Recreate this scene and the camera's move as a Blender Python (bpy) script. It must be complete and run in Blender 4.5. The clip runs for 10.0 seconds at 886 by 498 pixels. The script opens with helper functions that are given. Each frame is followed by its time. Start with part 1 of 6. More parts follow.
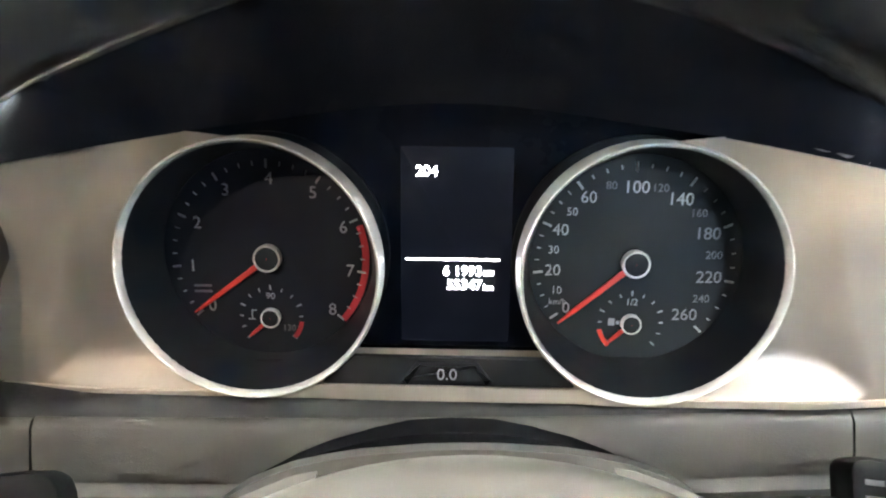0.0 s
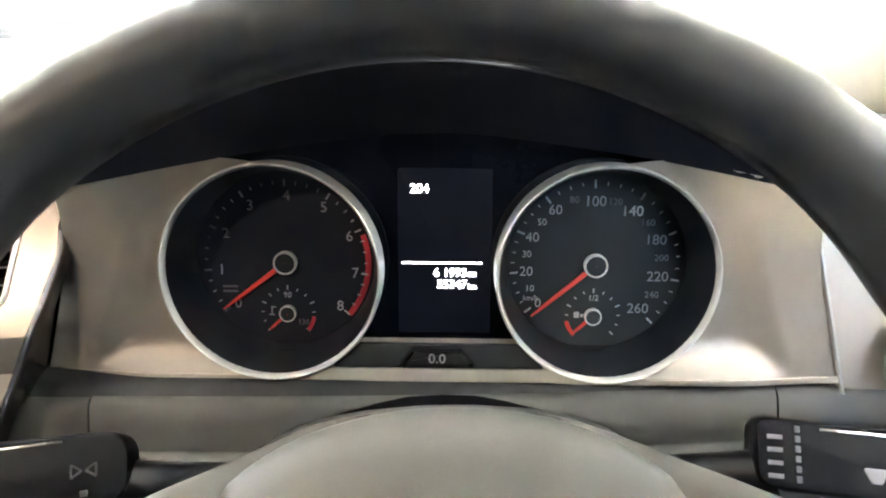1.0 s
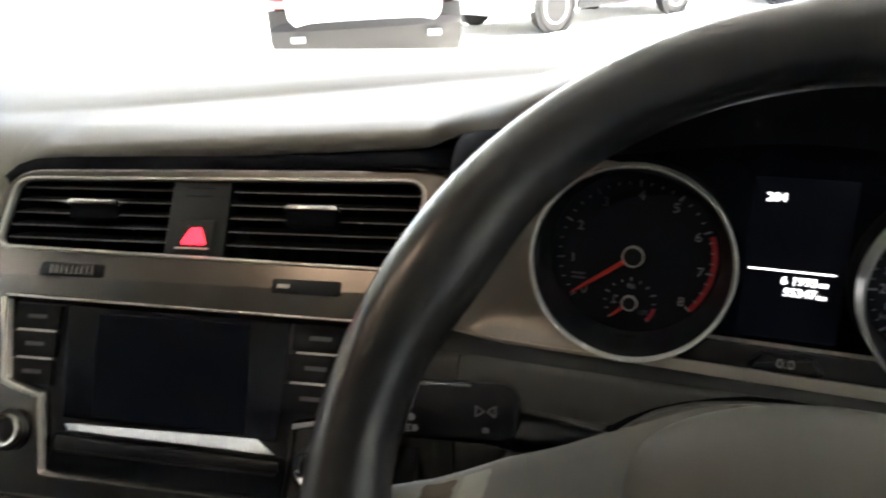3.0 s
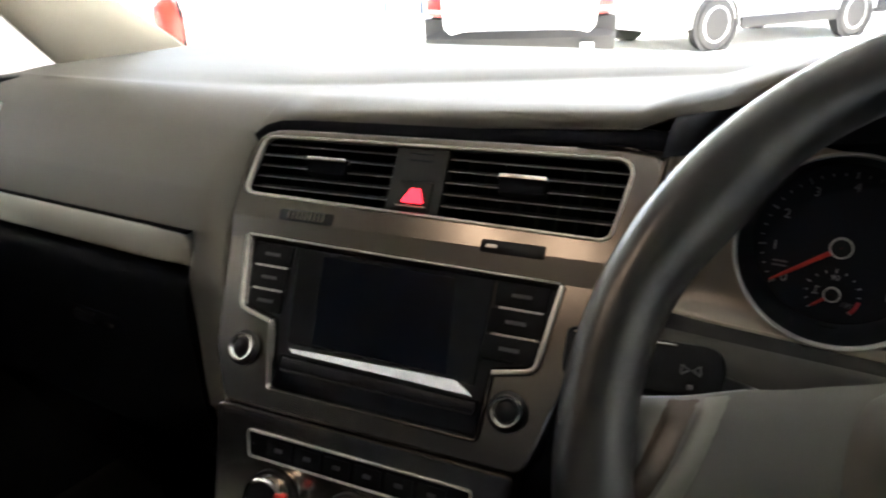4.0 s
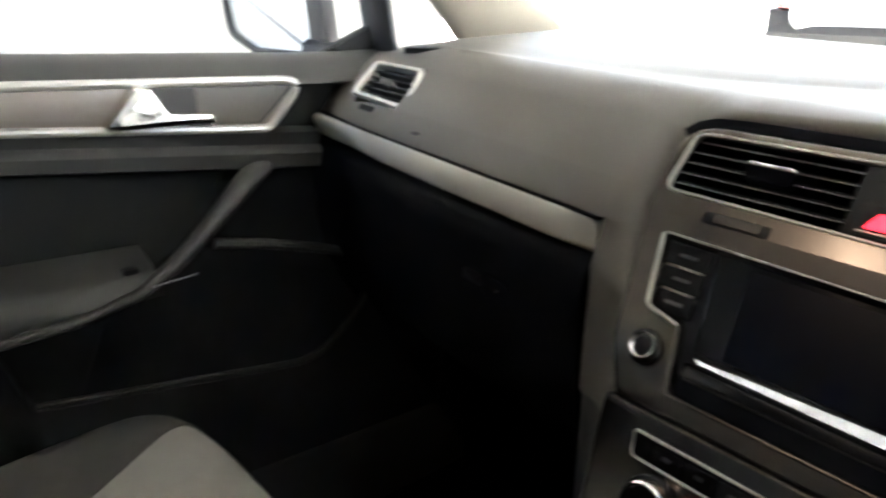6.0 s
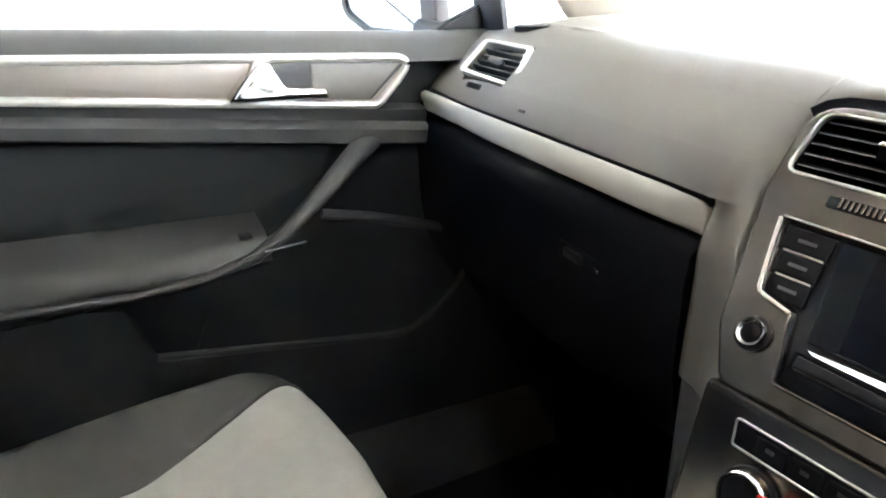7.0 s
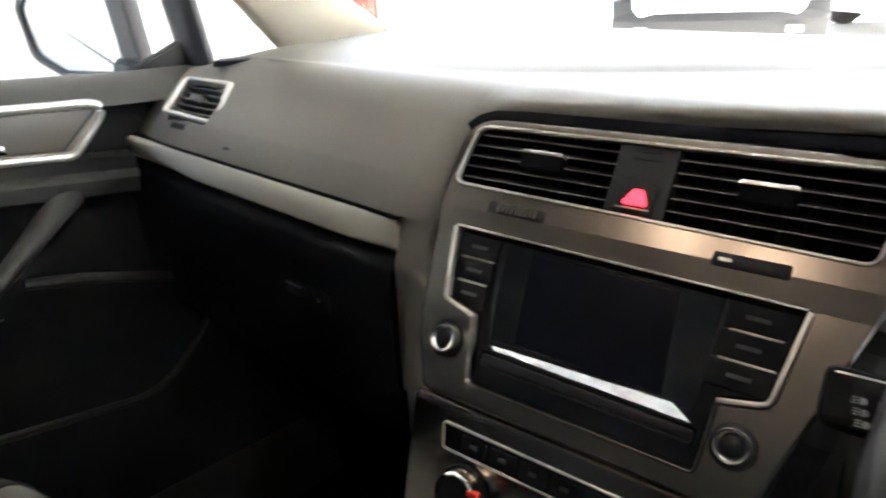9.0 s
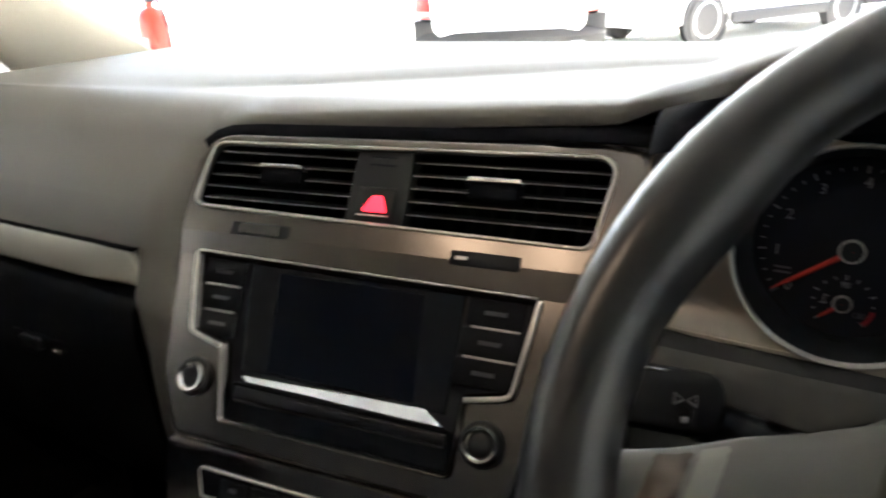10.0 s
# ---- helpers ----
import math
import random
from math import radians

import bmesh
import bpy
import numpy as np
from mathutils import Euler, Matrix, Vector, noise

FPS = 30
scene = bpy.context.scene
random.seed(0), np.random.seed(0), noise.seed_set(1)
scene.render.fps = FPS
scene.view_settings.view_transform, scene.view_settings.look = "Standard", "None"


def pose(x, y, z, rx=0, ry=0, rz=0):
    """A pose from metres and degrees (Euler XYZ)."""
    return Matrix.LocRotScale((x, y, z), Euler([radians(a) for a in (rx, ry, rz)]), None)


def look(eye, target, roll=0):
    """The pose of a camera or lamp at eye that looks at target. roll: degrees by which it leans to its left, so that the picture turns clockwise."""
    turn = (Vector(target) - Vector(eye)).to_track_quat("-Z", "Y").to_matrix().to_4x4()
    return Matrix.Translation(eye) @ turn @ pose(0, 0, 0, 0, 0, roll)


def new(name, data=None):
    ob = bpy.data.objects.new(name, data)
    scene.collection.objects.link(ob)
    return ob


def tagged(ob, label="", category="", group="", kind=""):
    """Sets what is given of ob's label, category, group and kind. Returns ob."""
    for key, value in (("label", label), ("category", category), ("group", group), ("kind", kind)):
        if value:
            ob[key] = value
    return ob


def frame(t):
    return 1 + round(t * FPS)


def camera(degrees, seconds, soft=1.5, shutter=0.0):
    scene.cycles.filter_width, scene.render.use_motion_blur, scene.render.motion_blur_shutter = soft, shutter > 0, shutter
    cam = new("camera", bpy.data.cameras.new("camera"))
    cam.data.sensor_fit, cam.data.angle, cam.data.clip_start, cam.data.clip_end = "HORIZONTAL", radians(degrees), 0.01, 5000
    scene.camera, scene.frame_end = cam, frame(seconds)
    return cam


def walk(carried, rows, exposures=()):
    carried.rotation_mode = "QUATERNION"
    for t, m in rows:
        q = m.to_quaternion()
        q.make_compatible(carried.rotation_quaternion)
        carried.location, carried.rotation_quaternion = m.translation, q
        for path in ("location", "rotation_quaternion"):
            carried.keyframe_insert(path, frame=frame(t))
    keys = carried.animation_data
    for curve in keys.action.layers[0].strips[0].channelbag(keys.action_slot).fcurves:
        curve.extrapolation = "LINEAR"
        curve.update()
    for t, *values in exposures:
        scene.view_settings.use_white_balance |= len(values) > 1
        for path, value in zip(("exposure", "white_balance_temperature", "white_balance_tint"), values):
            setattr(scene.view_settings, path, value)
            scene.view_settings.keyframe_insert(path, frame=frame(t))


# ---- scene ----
cam = camera(66.3, 10.0, soft=2.0, shutter=0.5)
PATH = [
    (0, (0.3667, -0.3031, 1.1225), (0.4033, 1.4912, 0.2891), 0.26),
    (0.5, (0.3672, -0.3368, 1.1361), (0.4128, 1.4832, 0.3460), -0.15),
    (1, (0.3690, -0.3573, 1.1461), (0.4157, 1.4543, 0.3290), 0.05),
    (1.5, (0.3704, -0.3684, 1.1640), (0.3313, 1.4361, 0.3125), -1.49),
    (2, (0.3582, -0.3754, 1.1663), (0.1709, 1.4344, 0.3342), -2.07),
    (2.5, (0.3282, -0.3854, 1.1653), (-0.1163, 1.3814, 0.3393), -3.36),
    (3, (0.3023, -0.4017, 1.1621), (-0.2925, 1.3227, 0.3419), -3.03),
    (3.2, (0.2952, -0.4065, 1.1643), (-0.3831, 1.2774, 0.3264), -3.21),
    (4.3, (0.2686, -0.4731, 1.1484), (-0.7720, 1.0594, 0.3945), -1.74),
    (4.5, (0.2676, -0.4630, 1.1495), (-0.8484, 1.0033, 0.3703), -2.13),
    (5, (0.2556, -0.4791, 1.1485), (-0.9427, 0.9260, 0.3796), -0.81),
    (5.5, (0.2194, -0.4966, 1.1542), (-1.1329, 0.7603, 0.3852), -0.38),
    (6, (0.1833, -0.5233, 1.1576), (-1.3213, 0.5246, 0.3597), -1.04),
    (6.2, (0.1795, -0.5318, 1.1522), (-1.3950, 0.4022, 0.3464), -1.26),
    (7.3, (0.1936, -0.5311, 1.1485), (-1.4463, 0.2616, 0.3222), -1.92),
    (7.5, (0.1956, -0.5262, 1.1481), (-1.4143, 0.3248, 0.3225), -1.78),
    (8, (0.2006, -0.5061, 1.1485), (-1.3175, 0.5059, 0.3293), -2.24),
    (8.5, (0.2125, -0.4867, 1.1521), (-1.2048, 0.6695, 0.3440), -2.60),
    (9, (0.2304, -0.4644, 1.1546), (-1.0761, 0.8230, 0.3571), -3.45),
    (9.5, (0.2446, -0.4410, 1.1479), (-0.8762, 1.0187, 0.3622), -2.75),
    (10, (0.2669, -0.4128, 1.1380), (-0.6623, 1.1826, 0.3706), -3.38),
]
walk(cam, [(t, look(eye, target, roll)) for t, eye, target, roll in PATH], exposures=[(0.0, 7.0, 6450, 10), (1.0, 6.65, 6450, 10), (1.5, 6.2, 6450, 10), (2.0, 5.4, 6500, 10), (3.0, 4.6, 6600, 10), (4.5, 4.4, 6500, 10), (6.0, 4.75, 6350, 10), (7.5, 6.25, 6000, 10), (8.5, 5.35, 6250, 10), (10.0, 4.55, 6450, 10)])

# ---------------------------------------------------------------- world and lights
world = bpy.data.worlds.new("world")
scene.world = world
world.use_nodes = True
wn = world.node_tree
wn.nodes.clear()
w_sky = wn.nodes.new("ShaderNodeTexSky")
w_sky.sky_type = "NISHITA"
w_sky.sun_disc = False
w_sky.sun_elevation = radians(62)
w_sky.sun_rotation = radians(24)
w_sky.air_density, w_sky.dust_density, w_sky.ozone_density = 1.0, 7.0, 1.0
w_bg = wn.nodes.new("ShaderNodeBackground")
w_bg.inputs["Strength"].default_value = 0.14
w_out = wn.nodes.new("ShaderNodeOutputWorld")
wn.links.new(w_sky.outputs[0], w_bg.inputs[0])
wn.links.new(w_bg.outputs[0], w_out.inputs[0])

sun_data = bpy.data.lights.new("sun", "SUN")
sun_data.energy, sun_data.angle, sun_data.color = 5.0, radians(0.6), (1.0, 0.96, 0.90)
sun_ob = new("sun", sun_data)
sun_ob.matrix_world = look((2.4, 5.4, 11.0), (0, 0, 0))

for x in (-0.090, 0.045):
    lamp = bpy.data.lights.new("reading_light", "AREA")
    lamp.shape, lamp.size, lamp.size_y, lamp.energy, lamp.color = "RECTANGLE", 0.036, 0.026, 0.008, (1.0, 0.74, 0.52)
    lamp_ob = new("reading_light", lamp)
    lamp_ob.matrix_world = look((x, -0.487, 1.433), (x, -0.40, 0.6))


# ---------------------------------------------------------------- materials
def mat(name, color, rough=0.5, metal=0.0, var=0.06, scale=40.0, bump=0.0, bscale=900.0, coat=0.0, spec=0.5, emit=0.0, brush=0.0):
    m = bpy.data.materials.new(name)
    m.use_nodes = True
    nt = m.node_tree
    b = nt.nodes["Principled BSDF"]
    b.inputs["Roughness"].default_value = rough
    b.inputs["Metallic"].default_value = metal
    b.inputs["Specular IOR Level"].default_value = spec
    b.inputs["Coat Weight"].default_value = coat
    b.inputs["Coat Roughness"].default_value = 0.08
    tc = nt.nodes.new("ShaderNodeTexCoord")
    n1 = nt.nodes.new("ShaderNodeTexNoise")
    n1.inputs["Scale"].default_value = scale
    n1.inputs["Detail"].default_value = 6.0
    n1.inputs["Roughness"].default_value = 0.65
    nt.links.new(tc.outputs["Object"], n1.inputs["Vector"])
    ramp = nt.nodes.new("ShaderNodeMapRange")
    ramp.inputs["To Min"].default_value = 1.0 - var * 2
    ramp.inputs["To Max"].default_value = 1.0 + var * 2
    nt.links.new(n1.outputs["Fac"], ramp.inputs["Value"])
    mul = nt.nodes.new("ShaderNodeVectorMath")
    mul.operation = "SCALE"
    mul.inputs[0].default_value = color
    nt.links.new(ramp.outputs[0], mul.inputs["Scale"])
    nt.links.new(mul.outputs[0], b.inputs["Base Color"])
    rr = nt.nodes.new("ShaderNodeMapRange")
    rr.inputs["To Min"].default_value = max(0.02, rough - 0.07)
    rr.inputs["To Max"].default_value = min(1.0, rough + 0.07)
    nt.links.new(n1.outputs["Fac"], rr.inputs["Value"])
    nt.links.new(rr.outputs[0], b.inputs["Roughness"])
    if bump:
        n2 = nt.nodes.new("ShaderNodeTexNoise")
        n2.inputs["Scale"].default_value = bscale
        n2.inputs["Detail"].default_value = 2.0
        if brush:
            mp = nt.nodes.new("ShaderNodeMapping")
            mp.inputs["Scale"].default_value = (brush, 1.0, 1.0)
            nt.links.new(tc.outputs["Object"], mp.inputs["Vector"])
            nt.links.new(mp.outputs[0], n2.inputs["Vector"])
        else:
            nt.links.new(tc.outputs["Object"], n2.inputs["Vector"])
        bp = nt.nodes.new("ShaderNodeBump")
        bp.inputs["Strength"].default_value = bump
        bp.inputs["Distance"].default_value = 0.0006
        nt.links.new(n2.outputs["Fac"], bp.inputs["Height"])
        nt.links.new(bp.outputs[0], b.inputs["Normal"])
    if emit:
        b.inputs["Emission Color"].default_value = (*color, 1)
        b.inputs["Emission Strength"].default_value = emit
    return m


def glass_mat(name, tint=(0.96, 0.98, 0.97)):
    m = bpy.data.materials.new(name)
    m.use_nodes = True
    nt = m.node_tree
    nt.nodes.clear()
    tr = nt.nodes.new("ShaderNodeBsdfTransparent")
    tr.inputs[0].default_value = (*tint, 1)
    gl = nt.nodes.new("ShaderNodeBsdfGlossy")
    gl.inputs["Roughness"].default_value = 0.02
    lw = nt.nodes.new("ShaderNodeLayerWeight")
    lw.inputs[0].default_value = 0.25
    fr = nt.nodes.new("ShaderNodeMath")
    fr.operation = "MULTIPLY"
    fr.inputs[1].default_value = 0.35
    nt.links.new(lw.outputs["Facing"], fr.inputs[0])
    mx = nt.nodes.new("ShaderNodeMixShader")
    o = nt.nodes.new("ShaderNodeOutputMaterial")
    nt.links.new(fr.outputs[0], mx.inputs[0])
    nt.links.new(tr.outputs[0], mx.inputs[1])
    nt.links.new(gl.outputs[0], mx.inputs[2])
    nt.links.new(mx.outputs[0], o.inputs[0])
    return m


M_PAD = mat("dash_soft_plastic", (0.130, 0.121, 0.103), 0.46, spec=0.45, var=0.04, scale=9, bump=0.3, bscale=1400)
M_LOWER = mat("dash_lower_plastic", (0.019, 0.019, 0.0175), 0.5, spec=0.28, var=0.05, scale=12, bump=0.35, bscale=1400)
M_PANEL = mat("driver_panel_plastic", (0.066, 0.064, 0.057), 0.5, spec=0.4, var=0.05, scale=12, bump=0.25, bscale=1400)
M_HOOD = mat("hood_black_plastic", (0.015, 0.016, 0.020), 0.65, spec=0.14, var=0.05, scale=14, bump=0.3, bscale=1400)
M_BLACK = mat("black_plastic", (0.009, 0.009, 0.010), 0.42, spec=0.3, var=0.05, scale=30, bump=0.15, bscale=1800)
M_SLAT = mat("vent_slat_black", (0.0045, 0.005, 0.006), 0.7, var=0.05, scale=30, spec=0.06)
# Near black for the shade under the dashboard, below the plastic's own colour.
M_GLOVE = mat("glovebox_shaded_plastic", (0.0035, 0.0035, 0.004), 0.6, var=0.06, scale=12, bump=0.3, bscale=1300, spec=0.06)
M_STRIP = mat("satin_pale_trim", (0.49, 0.487, 0.425), 0.5, 0.2, var=0.03, scale=14)
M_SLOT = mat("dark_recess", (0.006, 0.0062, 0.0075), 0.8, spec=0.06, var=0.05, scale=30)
M_SATIN = mat("satin_grey_metal", (0.275, 0.252, 0.235), 0.24, 1.0, var=0.05, scale=14)
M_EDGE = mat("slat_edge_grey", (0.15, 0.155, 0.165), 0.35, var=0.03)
M_SURR = mat("satin_warm_metal", (0.56, 0.505, 0.435), 0.38, 0.52, var=0.05, scale=14)
M_DTRIM = mat("door_satin_trim", (0.34, 0.305, 0.265), 0.38, 0.55, var=0.05, scale=14)
M_SILVER = mat("satin_silver_trim", (0.62, 0.61, 0.57), 0.34, 0.6, var=0.03, scale=14)
M_CHROME = mat("chrome", (0.82, 0.81, 0.78), 0.14, 1.0, var=0.02, scale=30)
M_HUB = mat("hub_ring_silver", (0.72, 0.71, 0.68), 0.35, 0.3, var=0.02, scale=60)
M_RING = mat("bezel_ring_silver", (0.70, 0.69, 0.655), 0.32, 0.35, var=0.02, scale=30)
M_PIANO = mat("gloss_black_glass", (0.006, 0.007, 0.010), 0.07, var=0.1, scale=6, spec=0.6)
M_SCREEN = mat("unlit_display_black", (0.003, 0.004, 0.007), 0.28, var=0.1, scale=6, spec=0.10)
M_GRAB = mat("door_mid_grey_plastic", (0.034, 0.034, 0.031), 0.5, var=0.05, scale=9, bump=0.35, bscale=1300)
# Pale metal in place of gloss black, for the bright reflection it carries.
M_LEDGE = mat("ledge_reflection_metal", (0.52, 0.53, 0.55), 0.12, 1.0, var=0.12, scale=90)
M_FACE = mat("dial_face_black", (0.0065, 0.0075, 0.011), 0.6, spec=0.25, var=0.05, scale=60)
M_FACEG = mat("dial_face_grey", (0.016, 0.019, 0.020), 0.6, spec=0.25, var=0.05, scale=60)
M_TUBE = mat("dial_tube_black", (0.010, 0.011, 0.012), 0.42, spec=0.25, var=0.05, scale=60)
M_WHITE = mat("dial_white_print", (0.37, 0.37, 0.38), 0.6, var=0.02)
M_DIMW = mat("dial_grey_print", (0.22, 0.22, 0.23), 0.6, var=0.02)
M_LEGEND = mat("key_legend_grey", (0.060, 0.060, 0.062), 0.6, var=0.02)
M_DIM = mat("dial_dim_print", (0.13, 0.13, 0.135), 0.6, var=0.02)
M_KEY = mat("key_matt_black", (0.006, 0.006, 0.0065), 0.55, var=0.05, scale=30, bump=0.15, bscale=1800, spec=0.14)
M_RED = mat("needle_red", (0.62, 0.04, 0.025), 0.4, var=0.03)
M_REDDIM = mat("dial_red_print", (0.50, 0.03, 0.04), 0.6, var=0.03)
M_LCD = mat("display_white_segments", (0.95, 0.97, 1.0), 0.5, var=0.0, emit=0.16)
M_BACKLIT = mat("display_backlight", (0.004, 0.005, 0.008), 0.30, var=0.1, scale=6, spec=0.15, emit=0.009)
M_HAZ = mat("hazard_red", (0.72, 0.014, 0.026), 0.4, var=0.03, emit=0.32)
M_LEATHER = mat("wheel_leather", (0.012, 0.0115, 0.0108), 0.44, var=0.06, scale=22, bump=0.10, spec=0.5, bscale=1500, coat=0.8)
M_LEATHER.node_tree.nodes["Principled BSDF"].inputs["Coat Roughness"].default_value = 0.22
M_AIRBAG = mat("airbag_cover_plastic", (0.086, 0.083, 0.073), 0.48, spec=0.35, var=0.03, scale=16, bump=0.10, bscale=1300)
M_SPOKE = mat("spoke_gloss_bronze", (0.060, 0.043, 0.032), 0.24, 0.4, var=0.05, scale=16)
M_SPOKEL = mat("spoke_satin_grey", (0.15, 0.145, 0.125), 0.36, 0.2, var=0.03, scale=16)
M_DOOR = mat("door_soft_plastic", (0.046, 0.0455, 0.0415), 0.5, var=0.05, scale=9, bump=0.35, bscale=1300)
M_DOORD = mat("door_dark_plastic", (0.013, 0.0135, 0.0125), 0.55, spec=0.2, var=0.05, scale=9, bump=0.35, bscale=1300)
M_DOORP = mat("door_pocket_plastic", (0.016, 0.0165, 0.0155), 0.55, spec=0.25, var=0.05, scale=9, bump=0.35, bscale=1300)
M_DOORC = mat("door_cloth", (0.016, 0.0168, 0.0155), 0.85, spec=0.2, var=0.10, scale=30, bump=0.8, bscale=900)
M_SEATD = mat("seat_cloth_dark", (0.075, 0.073, 0.066), 0.9, var=0.10, scale=40, bump=1.0, bscale=1000)
M_SEATL = mat("seat_cloth_light", (0.36, 0.355, 0.32), 0.9, var=0.07, scale=40, bump=1.0, bscale=1000)
M_BEIGE = mat("pillar_beige_trim", (0.52, 0.48, 0.38), 0.75, var=0.05, scale=12, bump=0.5, bscale=900)
M_LINER = mat("headliner_cloth", (0.24, 0.225, 0.19), 0.9, var=0.06, scale=20, bump=0.5, bscale=700)
# Darkened almost to black for the deep footwell shade.
M_CARPET = mat("carpet_shaded_black", (0.0035, 0.0035, 0.004), 0.95, spec=0.05, var=0.2, scale=60, bump=1.0, bscale=500)
M_RUBBER = mat("rubber_black", (0.016, 0.016, 0.017), 0.6, var=0.05, scale=30)
M_GLASS = glass_mat("window_glass")
M_MIRROR = mat("mirror_glass", (0.92, 0.94, 0.94), 0.03, 1.0, var=0.0)
M_GROUND = mat("concrete_ground", (0.46, 0.45, 0.42), 0.85, var=0.12, scale=1.2, bump=0.6, bscale=40)
M_WALL = mat("white_wall_paint", (0.78, 0.78, 0.76), 0.8, var=0.03, scale=1.5, bump=0.3, bscale=30)
M_SIDEW = mat("grey_unseen_wall", (0.36, 0.355, 0.335), 0.9, var=0.08, scale=1.5, bump=0.4, bscale=30)
M_CANOPY = mat("unseen_canopy_grey", (0.24, 0.24, 0.235), 0.8, var=0.05, scale=1.5)
M_CARW = mat("car_paint_white", (0.78, 0.79, 0.79), 0.25, var=0.01, scale=3, coat=0.8)
M_CARD = mat("car_paint_dark_grey", (0.030, 0.031, 0.034), 0.35, 0.2, var=0.02, scale=3, coat=0.5)
M_CARB = mat("car_bumper_black", (0.014, 0.0145, 0.016), 0.55, spec=0.3, var=0.05, scale=6)
M_CARG = mat("car_window_dark", (0.02, 0.024, 0.03), 0.06, var=0.02)
M_TAIL = mat("tail_light_red", (0.62, 0.03, 0.03), 0.2, var=0.05, scale=20, coat=0.8)
M_EXT = mat("extinguisher_red", (0.70, 0.04, 0.02), 0.35, var=0.04, scale=10)
M_BLUE = mat("blue_painted_metal", (0.03, 0.10, 0.28), 0.4, var=0.04, scale=10)
M_TYRE = mat("tyre_rubber", (0.018, 0.018, 0.018), 0.8, var=0.06, scale=20)
M_ALLOY = mat("alloy_wheel", (0.6, 0.6, 0.62), 0.3, 0.9, var=0.03, scale=20)


# ---------------------------------------------------------------- mesh helpers
def S(a, b, x):
    k = min(1.0, max(0.0, (x - a) / (b - a)))
    return k * k * (3 - 2 * k)


def lerp(a, b, k):
    return a + (b - a) * k


def plane_m(o, lean, yaw=0.0):
    """Local x to the right, y up along a surface that leans back by lean, z out of it."""
    y, l = radians(yaw), radians(lean)
    u = Vector((math.cos(y), math.sin(y), 0))
    bk = Vector((-math.sin(y), math.cos(y), 0))
    v = bk * math.sin(l) + Vector((0, 0, math.cos(l)))
    n = u.cross(v)
    m = Matrix((u, v, n)).transposed().to_4x4()
    m.translation = o
    return m


def finish(bm, name, material, sharp=35):
    bmesh.ops.recalc_face_normals(bm, faces=bm.faces)
    me = bpy.data.meshes.new(name)
    bm.to_mesh(me)
    bm.free()
    me.materials.append(material)
    me.shade_smooth()
    me.set_sharp_from_angle(angle=radians(sharp))
    return me


def part(name, bm, material, parent, label="", sharp=35, m=None):
    ob = new(name, finish(bm, name, material, sharp))
    ob.parent = parent
    if m is not None:
        ob.matrix_local = m
    if label:
        tagged(ob, label)
    return ob


def root(name, label, category, m=None, kind="", group=""):
    ob = new(name)
    ob.empty_display_size = 0.02
    if m is not None:
        ob.matrix_world = m
    return tagged(ob, label, category, group, kind)


def single(name, bm, material, label, category, m=None, kind="", group="", sharp=35):
    ob = new(name, finish(bm, name, material, sharp))
    if m is not None:
        ob.matrix_world = m
    return tagged(ob, label, category, group, kind)


def B():
    return bmesh.new()


def rpoly(pts, rad, seg=6):
    """A closed outline with its corners rounded; rad is one radius or one for each corner."""
    out = []
    n = len(pts)
    for i in range(n):
        p, q, r = Vector(pts[i - 1]), Vector(pts[i]), Vector(pts[(i + 1) % n])
        rr = rad[i] if isinstance(rad, (list, tuple)) else rad
        if rr <= 0:
            out.append((q.x, q.y))
            continue
        a, b = (p - q), (r - q)
        la, lb = a.length, b.length
        a, b = a / la, b / lb
        ang = math.acos(max(-1, min(1, a.dot(b))))
        d = min(rr / math.tan(ang / 2), 0.49 * la, 0.49 * lb)
        s, e = q + a * d, q + b * d
        for k in range(seg + 1):
            t = k / seg
            c = s * (1 - t) ** 2 + q * 2 * t * (1 - t) + e * t * t
            out.append((c.x, c.y))
    return out


def rrect(w, h, r, cx=0, cy=0, seg=6):
    return rpoly([(cx - w / 2, cy - h / 2), (cx + w / 2, cy - h / 2), (cx + w / 2, cy + h / 2), (cx - w / 2, cy + h / 2)], r, seg)


def area2(o):
    return sum(o[i - 1][0] * o[i][1] - o[i][0] * o[i - 1][1] for i in range(len(o)))


def inset(o, d):
    """The outline moved inwards by d."""
    n, out = len(o), []
    sg = 1 if area2(o) > 0 else -1
    for i in range(n):
        p, q, r = Vector(o[i - 1]), Vector(o[i]), Vector(o[(i + 1) % n])
        a, b = (q - p), (r - q)
        if a.length < 1e-7:
            a = b
        if b.length < 1e-7:
            b = a
        a, b = a.normalized(), b.normalized()
        na, nb = Vector((-a.y, a.x)) * sg, Vector((-b.y, b.x)) * sg
        m = na + nb
        if m.length < 1e-5:
            m = na
        m.normalize()
        k = d / max(0.45, m.dot(na))
        out.append((q.x + m.x * k, q.y + m.y * k))
    return out


def ringverts(bm, o, z):
    return [bm.verts.new((x, y, z)) for x, y in o]


def bridge(bm, a, b):
    n = len(a)
    for i in range(n):
        bm.faces.new((a[i], a[(i + 1) % n], b[(i + 1) % n], b[i]))


